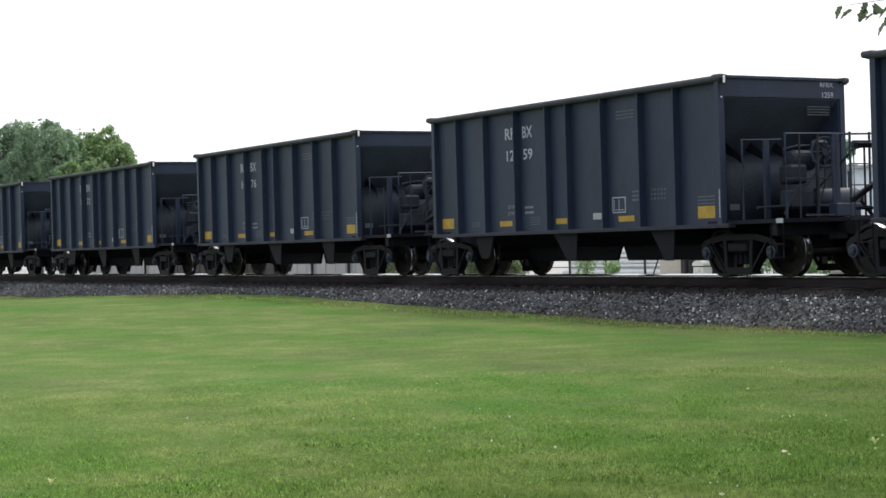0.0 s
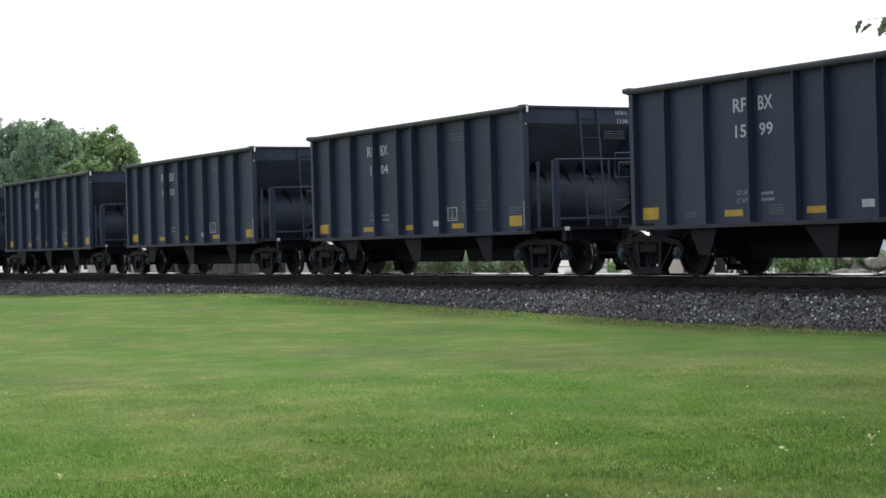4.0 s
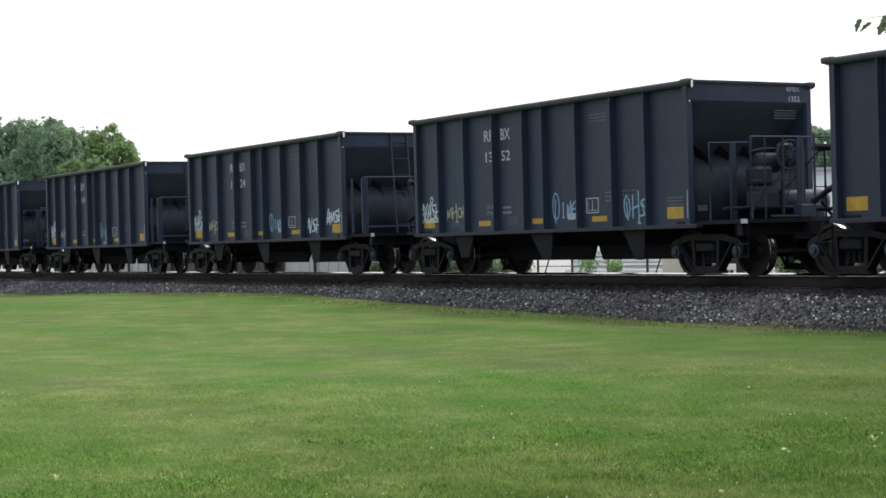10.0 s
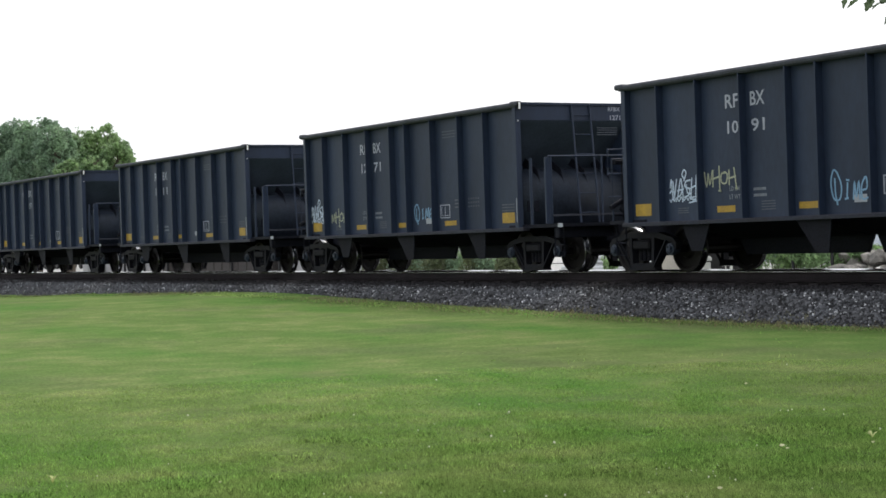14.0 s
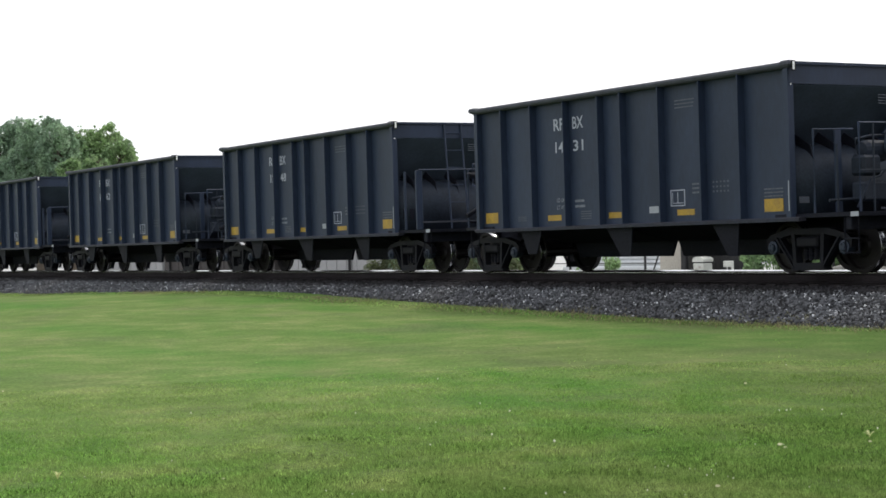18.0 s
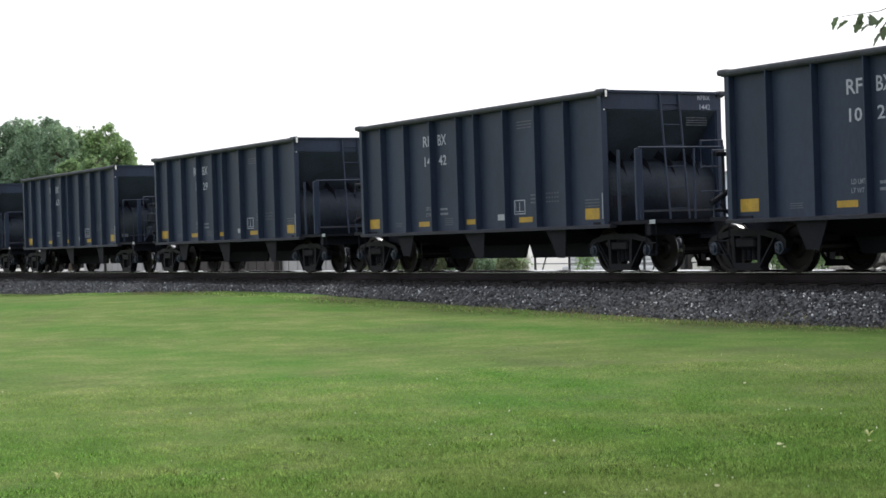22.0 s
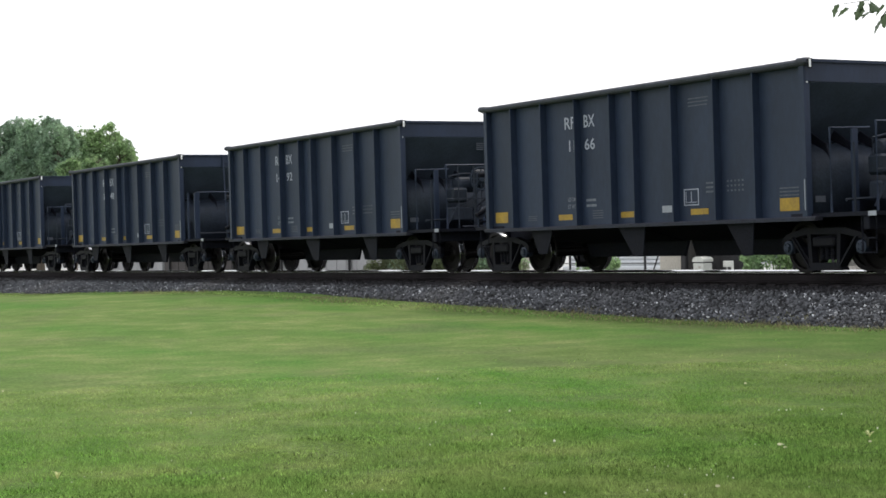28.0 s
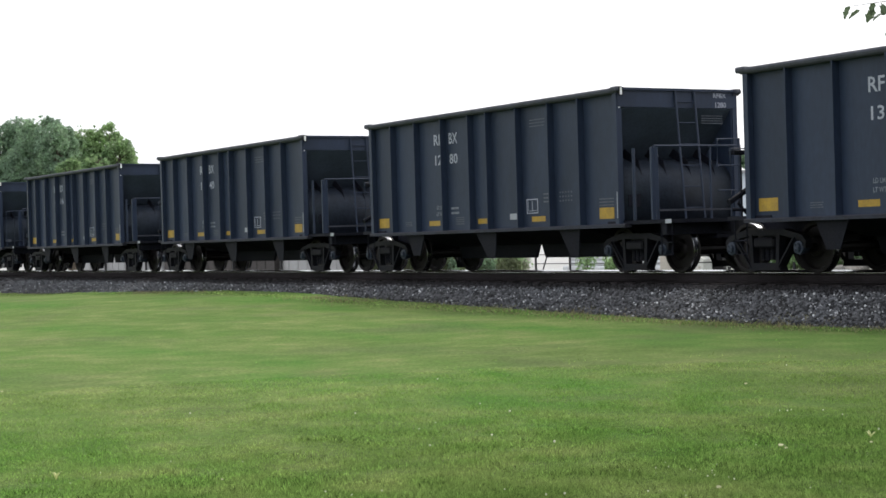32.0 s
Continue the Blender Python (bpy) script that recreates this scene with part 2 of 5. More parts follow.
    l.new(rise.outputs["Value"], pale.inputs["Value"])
    far_pale = n.new("ShaderNodeVectorMath")
    far_pale.operation = "SCALE"
    l.new(by_side.outputs["Vector"], far_pale.inputs[0])
    l.new(pale.outputs["Result"], far_pale.inputs["Scale"])
    l.new(far_pale.outputs["Vector"], tint.inputs[0])
    l.new(tint.outputs["Vector"], hsv.inputs["Color"])
    return m


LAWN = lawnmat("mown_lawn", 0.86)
# blades twice as bright as the turf, offsetting the shade among them
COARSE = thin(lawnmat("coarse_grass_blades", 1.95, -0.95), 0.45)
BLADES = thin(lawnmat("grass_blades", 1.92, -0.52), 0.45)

# ---- geometry helpers ----


def part(name, bm, material, parent=None, label=""):
    """Links a bmesh as one mesh object under parent."""
    me = bpy.data.meshes.new(name)
    bm.to_mesh(me)
    bm.free()
    me.materials.append(material)
    ob = new(name, me)
    ob.parent = parent
    return tagged(ob, label)


def shared(name, me, parent, m, label=""):
    ob = new(name, me)
    ob.parent = parent
    ob.matrix_basis = m
    return tagged(ob, label)


def box(bm, x0, x1, y0, y1, z0, z1, bevel=0.0):
    vs = [bm.verts.new((x, y, z)) for x in (x0, x1) for y in (y0, y1) for z in (z0, z1)]
    fs = [bm.faces.new([vs[i] for i in f]) for f in ((0, 1, 3, 2), (4, 6, 7, 5), (0, 4, 5, 1), (2, 3, 7, 6), (0, 2, 6, 4), (1, 5, 7, 3))]
    if bevel:
        es = list({e for f in fs for e in f.edges})
        bmesh.ops.bevel(bm, geom=es, offset=bevel, segments=1, affect="EDGES")
    return bm


def prism(bm, profile, axis, a, b):
    """Extrudes a closed profile of 2D points along an axis from a to b. x: points are (y, z); y: (x, z); z: (x, y)."""
    put = {"x": lambda u, v, w: (w, u, v), "y": lambda u, v, w: (u, w, v), "z": lambda u, v, w: (u, v, w)}[axis]
    lo = [bm.verts.new(put(u, v, a)) for u, v in profile]
    hi = [bm.verts.new(put(u, v, b)) for u, v in profile]
    k = len(profile)
    fs = [bm.faces.new((lo[i], lo[(i + 1) % k], hi[(i + 1) % k], hi[i])) for i in range(k)]
    fs += [bm.faces.new(lo[::-1]), bm.faces.new(hi)]
    bmesh.ops.recalc_face_normals(bm, faces=fs)
    return bm


def tube(bm, points, r, sides=6):
    """A round bar along a line of points."""
    pts = [Vector(p) for p in points]
    rings = []
    for i, p in enumerate(pts):
        d = (pts[min(i + 1, len(pts) - 1)] - pts[max(i - 1, 0)]).normalized()
        u = d.cross(Vector((0.31, 0.87, 0.38)) if abs(d.z) > 0.9 else Vector((0, 0, 1))).normalized()
        v = d.cross(u)
        rad = r[i] if isinstance(r, (list, tuple)) else r
        rings.append([bm.verts.new(p + rad * (math.cos(2 * math.pi * k / sides) * u + math.sin(2 * math.pi * k / sides) * v)) for k in range(sides)])
    fs = []
    for a, b in zip(rings, rings[1:]):
        fs += [bm.faces.new((a[k], a[(k + 1) % sides], b[(k + 1) % sides], b[k])) for k in range(sides)]
    fs += [bm.faces.new(rings[0][::-1]), bm.faces.new(rings[-1])]
    bmesh.ops.recalc_face_normals(bm, faces=fs)
    return bm


def lathe(bm, profile, sides=28, at=(0, 0, 0)):
    """Turns a profile of (radius, y) about the y axis."""
    rings = []
    for r, y in profile:
        rings.append([bm.verts.new((at[0] + r * math.cos(2 * math.pi * k / sides), at[1] + y, at[2] + r * math.sin(2 * math.pi * k / sides))) for k in range(sides)])
    fs = []
    for a, b in zip(rings, rings[1:]):
        fs += [bm.faces.new((a[k], a[(k + 1) % sides], b[(k + 1) % sides], b[k])) for k in range(sides)]
    fs += [bm.faces.new(rings[0]), bm.faces.new(rings[-1])]
    bmesh.ops.recalc_face_normals(bm, faces=fs)
    return bm


def soup(name, verts, faces, material, parent=None, smooth=False):
    me = bpy.data.meshes.new(name)
    me.from_pydata(verts, [], faces) if isinstance(verts, list) else fill(me, verts, faces)
    me.materials.append(material)
    ob = new(name, me)
    ob.parent = parent
    return ob


def fill(me, v, f):
    """Fast mesh from arrays: v (n,3), f (m,k)."""
    k = f.shape[1]
    me.vertices.add(len(v))
    me.vertices.foreach_set("co", v.astype(np.float32).ravel())
    me.loops.add(f.size)
    me.loops.foreach_set("vertex_index", f.astype(np.int32).ravel())
    me.polygons.add(len(f))
    me.polygons.foreach_set("loop_start", np.arange(0, f.size, k, dtype=np.int32))
    me.update(calc_edges=True)
    me.validate()


def lettering(name, text, width, height, extrude=0.0):
    """Text as a mesh in the x-z plane, lower left at the origin, facing -y."""
    cu = bpy.data.curves.new(name, "FONT")
    cu.body, cu.resolution_u, cu.offset = text, 2, 0.014
    ob = bpy.data.objects.new(name, cu)
    scene.collection.objects.link(ob)
    me = bpy.data.meshes.new_from_object(ob.evaluated_get(bpy.context.evaluated_depsgraph_get()))
    bpy.data.objects.remove(ob)
    bpy.data.curves.remove(cu)
    co = np.empty(len(me.vertices) * 3)
    me.vertices.foreach_get("co", co)
    co = co.reshape(-1, 3)
    lo, hi = co.min(0), co.max(0)
    out = np.zeros_like(co)
    out[:, 0] = (co[:, 0] - lo[0]) / (hi[0] - lo[0]) * width
    out[:, 2] = (co[:, 1] - lo[1]) / (hi[1] - lo[1]) * height
    me.vertices.foreach_set("co", out.ravel())
    me.update()
    me.name = name
    return me


def smoothstep(a, b, x):
    u = min(1, max(0, (x - a) / (b - a)))
    return u * u * (3 - 2 * u)

# the leading end carries a ladder (A) or brake gear (B); car numbers in the order of passing
TRAIN = (("1440", "B"),
         ("1259", "B"),
         ("1076", "B"),
         ("1272", "B"),
         ("1087", "B"),
         ("1448", "A"),
         ("1599", "B"),
         ("1104", "A"),
         ("1401", "A"),
         ("1209", "A"),
         ("1116", "B"),
         ("1465", "A"),
         ("1447", "B"),
         ("1416", "A"),
         ("1105", "B"),
         ("1352", "B"),
         ("1224", "A"),
         ("1454", "A"),
         ("1308", "B"),
         ("1439", "B"),
         ("1091", "B"),
         ("1271", "A"),
         ("1211", "A"),
         ("1207", "A"),
         ("1204", "A"),
         ("1267", "A"),
         ("1431", "B"),
         ("1248", "A"),
         ("1462", "B"),
         ("1505", "A"),
         ("1028", "A"),
         ("1029", "A"),
         ("1442", "A"),
         ("1129", "A"),
         ("1563", "B"),
         ("1002", "A"),
         ("1330", "A"),
         ("1479", "B"),
         ("1011", "A"),
         ("1249", "A"),
         ("1166", "B"),
         ("1492", "B"),
         ("1348", "A"),
         ("1568", "B"),
         ("1123", "A"),
         ("1355", "B"),
         ("1280", "A"),
         ("1340", "A"),
         ("1416", "A"),
         ("1250", "B"),
         ("1310", "A"),
)
LETTERS = {}


def letters(text, w, h, paint=STENCIL):
    key = (text, w, h)
    if key not in LETTERS:
        me = lettering("lettering", text, w, h)
        me.materials.append(paint)
        LETTERS[key] = me
    return LETTERS[key]



for number, _ in TRAIN:
    letters(number[:2], 0.20 if number[:2] == "11" else 0.30, 0.23)
    letters(number[2:], 0.36, 0.23)
    letters(number, 0.28, 0.11)
for mark in ("RF", "HL"):
    letters(mark, 0.37, 0.25)
    letters(mark + "BX", 0.33, 0.09)
letters("BX", 0.38, 0.25)
letters("LD LMT", 0.34, 0.085, MIDTONE)
letters("LT WT", 0.30, 0.085, MIDTONE)


# ---- the ground: one sheet, lawn on the near side, with a low rise along the track ----
TRACK, RAILTOP_Z = 21.84, 0.832


def toe(x):
    return 0.085 + 0.27 * math.exp(-((x + 43) / 12.4) ** 2)


def ground_z(x, y):
    if y > TRACK:
        return 0.02 - 0.27 * smoothstep(TRACK, TRACK + 5, y)
    z = toe(x) * smoothstep(2, 17.5, y)
    near = smoothstep(120, 60, abs(x)) if abs(x) > 60 else 1
    return z + 0.035 * near * noise.noise((x * 0.16, y * 0.22, 3)) + 0.012 * near * noise.noise((x * 0.7, y * 0.9, 5))


def build_ground():
    xs = [-4000, -2000, -1000, -500, -300, -200, -150, -120, -100] + [-90 + 1.0 * i for i in range(111)] + [40, 60, 100, 200, 500, 1000, 2000, 4000]
    ys = [-4000, -2000, -1000, -400, -150, -60, -30, -15, -8, -4] + [-2 + 0.6 * i for i in range(38)] + [24, 26, 28, 32, 40, 60, 100, 200, 500, 1000, 2000, 4000]
    v = [(x, y, ground_z(x, y)) for x in xs for y in ys]
    k = len(ys)
    f = [(i * k + j, (i + 1) * k + j, (i + 1) * k + j + 1, i * k + j + 1) for i in range(len(xs) - 1) for j in range(k - 1)]
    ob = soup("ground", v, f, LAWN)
    for p in ob.data.polygons:
        p.use_smooth = True
    return tagged(ob, "mown green lawn with paler dry patches reaching the horizon", "lawn", kind="structure")


build_ground()


def build_yard():
    bm = box(bmesh.new(), -600, 300, 29, 400, -0.5, -0.08)
    ob = part("pavement", bm, CONCRETE)
    tagged(ob, "pale concrete yard beyond the railway track", "pavement", kind="structure")


build_yard()


def ballast_z(off):
    """Height of the stone bed by the distance from the track's middle."""
    a = abs(off)
    if a < 1.75:
        return 0.585 - 0.1 * max(0.0, a - 1.35)
    return 0.545 - (a - 1.75) * (0.56 / 1.75)


def build_track():
    track = new("railway_track")
    track.location = (0, TRACK, 0)
    tagged(track, "single railway track with rusty rails and dark wooden ties on grey stone", "railway track", kind="structure")
    xs = [-900, -400, -200, -120] + [-90 + 1.5 * i for i in range(61)] + [20, 60, 150, 400, 900]
    offs = [-4.1, -3.7, -3.3, -2.9, -2.5, -2.1, -1.75, -1.35, 0, 1.35, 1.75, 2.6, 3.5]
    v = []
    for x in xs:
        for o in offs:
            wob = 0.03 * noise.noise((x * 0.9, o * 2, 1)) if abs(o) > 1.3 else 0
            v.append((x, o, max(ballast_z(o), -0.1) + wob))
    k = len(offs)
    f = [(i * k + j, (i + 1) * k + j, (i + 1) * k + j + 1, i * k + j + 1) for i in range(len(xs) - 1) for j in range(k - 1)]
    bed = soup("ballast_bed", v, f, BALLAST, track)
    tagged(bed, "bed of grey crushed stone")
    prof = [(-0.07, 0), (0.07, 0), (0.07, 0.014), (0.012, 0.035), (0.012, 0.135), (0.036, 0.15), (0.036, 0.172), (-0.036, 0.172), (-0.036, 0.15), (-0.012, 0.135), (-0.012, 0.035), (-0.07, 0.014)]
    for side in (-0.755, 0.755):
        rail = part("rail", prism(bmesh.new(), [(u + side, w + RAILTOP_Z - 0.172) for u, w in prof], "x", -900, 900), RAIL, track, "rust-brown steel rail")
        if side > 0:
            part("gauge_face", prism(bmesh.new(), [(side - 0.0365, RAILTOP_Z + 0.004), (side - 0.0413, RAILTOP_Z - 0.0225), (side - 0.030, RAILTOP_Z - 0.0225), (side - 0.0345, RAILTOP_Z + 0.004)], "x", -900, 900), GAUGE, rail, "polished worn inner face of the rail")
        part("rail_head", box(bmesh.new(), -900, 900, side - 0.034, side + 0.034, RAILTOP_Z - 0.001, RAILTOP_Z + 0.004), RAILTOP, rail, "polished running surface")
    return track


TRACK_OB = build_track()
# ---- the hopper cars: x along the train, z from the rail top, middle of the car at x = 0 ----
PITCH, HALF, WID, TALL = 14.009, 5.122, 1.605, 3.669
POSTS = (-4.0, -2.85, -1.63, -0.43, 0.32, 1.52, 2.74, 3.83)
AXLES = (-5.99, -4.21, 4.21, 5.99)
SILL0, SILL1 = 0.915, 0.99
FIN = 0.13


def post_mesh():
    bm = prism(bmesh.new(), [(-0.012, 0.0), (-0.012, -FIN - 0.016), (-0.013, -FIN - 0.03), (0.011, -FIN - 0.03), (0.010, -FIN - 0.016), (0.010, 0.0)], "z", SILL1, TALL - 0.10)
    me = bpy.data.meshes.new("side_post")
    bm.to_mesh(me)
    bm.free()
    me.materials.append(PAINT)
    return me


def corner_mesh():
    bm = prism(bmesh.new(), [(-0.06, 0.06), (-0.06, -0.06), (0.06, -0.06), (0.06, 0.06)], "z", SILL1, TALL - 0.08)
    me = bpy.data.meshes.new("corner_post")
    bm.to_mesh(me)
    bm.free()
    me.materials.append(PAINT)
    return me


def wheelset_mesh():
    """Two wheels on an axle, treads polished."""
    bm = bmesh.new()
    for s in (-1, 1):
        y = 0.755 * s
        prof = [(0.10, -0.09), (0.16, -0.08), (0.20, -0.035), (0.37, -0.02), (0.395, -0.068), (0.452, -0.068), (0.457, 0.045), (0.482, 0.06), (0.478, 0.078), (0.39, 0.072), (0.37, 0.03), (0.20, 0.02), (0.12, 0.09)]
        prof = [(r, y - s * d) for r, d in prof]
        lathe(bm, prof, 32)
        band = [(0.43, y + s * 0.0695), (0.4555, y + s * 0.067), (0.4590, y + s * 0.060), (0.4605, y - s * 0.044)]
        rings = [[bm.verts.new((r * math.cos(2 * math.pi * k / 36), yy, r * math.sin(2 * math.pi * k / 36))) for k in range(36)] for r, yy in band]
        bands = [bm.faces.new((a[k], a[(k + 1) % 36], b[(k + 1) % 36], b[k])) for a, b in zip(rings, rings[1:]) for k in range(36)]
        bmesh.ops.recalc_face_normals(bm, faces=bands)
        for fc in bands:
            fc.normal_update()
            out = Vector((fc.calc_center_median().x, 0, fc.calc_center_median().z))
            if abs(fc.normal.y) < 0.6 and fc.normal.dot(out) < 0 or abs(fc.normal.y) >= 0.6 and fc.normal.y * s < 0:
                fc.normal_flip()
    lathe(bm, [(0.08, -1.12), (0.08, 1.12)], 10)
    me = bpy.data.meshes.new("wheelset")
    bm.to_mesh(me)
    bm.free()
    me.materials.append(WHEEL)
    me.materials.append(TREAD)
    for p in me.polygons:
        c = p.center
        r = math.hypot(c.x, c.z)
        if r > 0.435 and abs(c.y) > 0.70 and abs(p.normal.y) < 0.6:
            p.material_index = 1
        p.use_smooth = abs(p.normal.y) < 0.8 and r > 0.4
    return me


def frame_mesh():
    """A cast truck side frame in the x-z plane, axles at +-0.89, with its windows."""
    bm = bmesh.new()
    top = [(-1.05, 0.45), (-1.06, 0.58), (-0.96, 0.68), (-0.50, 0.79), (0.50, 0.79), (0.96, 0.68), (1.06, 0.58), (1.05, 0.45), (1.00, 0.45), (0.99, 0.56), (0.80, 0.61), (0.44, 0.68), (-0.44, 0.68), (-0.80, 0.61), (-0.99, 0.56), (-1.00, 0.45)]
    prism(bm, top, "y", -0.09, 0.07)
    for s in (-1, 1):
        prism(bm, [(0.82 * s, 0.63), (0.72 * s, 0.64), (0.28 * s, 0.10), (0.38 * s, 0.09)], "y", -0.085, 0.05)
        prism(bm, [(0.805 * s, 0.635), (0.765 * s, 0.64), (0.335 * s, 0.10), (0.375 * s, 0.10)], "y", -0.125, -0.086)
        prism(bm, [(0.41 * s, 0.70), (0.32 * s, 0.70), (0.29 * s, 0.14), (0.37 * s, 0.14)], "y", -0.10, 0.05)
        prism(bm, [(0.79 * s, 0.62), (0.71 * s, 0.63), (0.75 * s, 0.36), (0.79 * s, 0.36)], "y", -0.075, 0.055)
    prism(bm, [(-0.43, 0.06), (0.43, 0.06), (0.37, 0.19), (-0.37, 0.19)], "y", -0.11, 0.07)
    box(bm, -0.27, 0.27, -0.13, 0.02, 0.46, 0.64, 0.03)
    me = bpy.data.meshes.new("side_frame")
    bm.to_mesh(me)
    bm.free()
    me.materials.append(CAST)
    return me


def cap_mesh():
    bm = lathe(bmesh.new(), [(0.03, -0.13), (0.07, -0.125), (0.08, -0.09), (0.118, -0.085), (0.125, -0.02), (0.10, 0.10)], 16)
    for k in range(3):
        a = 2 * math.pi * k / 3
        lathe(bm, [(0.018, -0.145), (0.018, -0.12)], 6, (0.05 * math.cos(a), 0, 0.05 * math.sin(a)))
    me = bpy.data.meshes.new("bearing_cap")
    bm.to_mesh(me)
    bm.free()
    me.materials.append(CAP)
    return me


def spring_mesh():
    bm = bmesh.new()
    for cx in (-0.13, 0.0, 0.13):
        prof = []
        for i in range(7):
            prof += [(0.058, 0.24 + i * 0.043), (0.045, 0.26 + i * 0.043)]
        rings = []
        for r, z in prof:
            rings.append([bm.verts.new((cx + r * math.cos(math.pi * k / 4), r * math.sin(math.pi * k / 4), z)) for k in range(8)])
        for a, b in zip(rings, rings[1:]):
            for k in range(8):
                bm.faces.new((a[k], a[(k + 1) % 8], b[(k + 1) % 8], b[k]))
    me = bpy.data.meshes.new("truck_spring")
    bm.to_mesh(me)
    bm.free()
    me.materials.append(CAST)
    return me


POST, CORNER, WHEELSET, FRAME, CAPM, SPRING = post_mesh(), corner_mesh(), wheelset_mesh(), frame_mesh(), cap_mesh(), spring_mesh()
FLIP = pose(0, 0, 0, 0, 0, 180)


def strip(bm, x0, x1, z0, z1, y):
    """A thin plate on the near side, 6 mm thick."""
    return box(bm, x0, x1, y - 0.006, y, z0, z1)


def bars(bm, x0, x1, z0, z1, rows, y, fill=0.5, seed=0, cols=1):
    """Rows of short bars for small writing."""
    rnd = random.Random(seed)
    h = (z1 - z0) / rows
    for r in range(rows):
        x = x0
        while x < x1 - 0.02:
            w = rnd.uniform(0.05, 0.14) if cols == 1 else (x1 - x0) / cols * 0.45
            e = min(x1, x + w)
            box(bm, x, e, y - 0.004, y, z0 + r * h, z0 + r * h + h * fill)
            x = e + (0.012 if cols == 1 else (x1 - x0) / cols * 0.55)
    return bm


PANEL = -WID + FIN
FAR = 1.47  # the far side stands a little closer to the middle


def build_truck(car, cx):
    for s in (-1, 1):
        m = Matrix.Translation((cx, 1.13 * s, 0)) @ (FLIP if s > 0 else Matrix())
        fr = shared("side_frame", FRAME, car, m, "cast truck side frame, blackened for the shade under the car")
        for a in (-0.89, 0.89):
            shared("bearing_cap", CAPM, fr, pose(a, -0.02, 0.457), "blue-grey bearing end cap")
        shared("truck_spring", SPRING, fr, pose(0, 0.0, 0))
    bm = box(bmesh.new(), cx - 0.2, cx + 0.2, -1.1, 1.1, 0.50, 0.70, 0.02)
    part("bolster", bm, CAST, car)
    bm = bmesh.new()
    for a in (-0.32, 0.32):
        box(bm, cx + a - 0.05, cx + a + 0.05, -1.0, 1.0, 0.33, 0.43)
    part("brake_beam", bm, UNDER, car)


def railing(car, pts, r=0.022):
    part("railing", tube(bmesh.new(), pts, r, 6), PAINT, car)


def ladder(car, x0, x1, ya, yb, z0, z1, rungs):
    bm = bmesh.new()
    for y in (ya, yb):
        tube(bm, [(x1, y, z1), (x0, y, z0)], 0.024, 6)
    for i in range(rungs):
        u = (i + 0.5) / rungs
        x, z = x0 + (x1 - x0) * u, z0 + (z1 - z0) * u
        tube(bm, [(x, ya, z), (x, yb, z)], 0.012, 5)
    part("ladder", bm, PAINT, car)


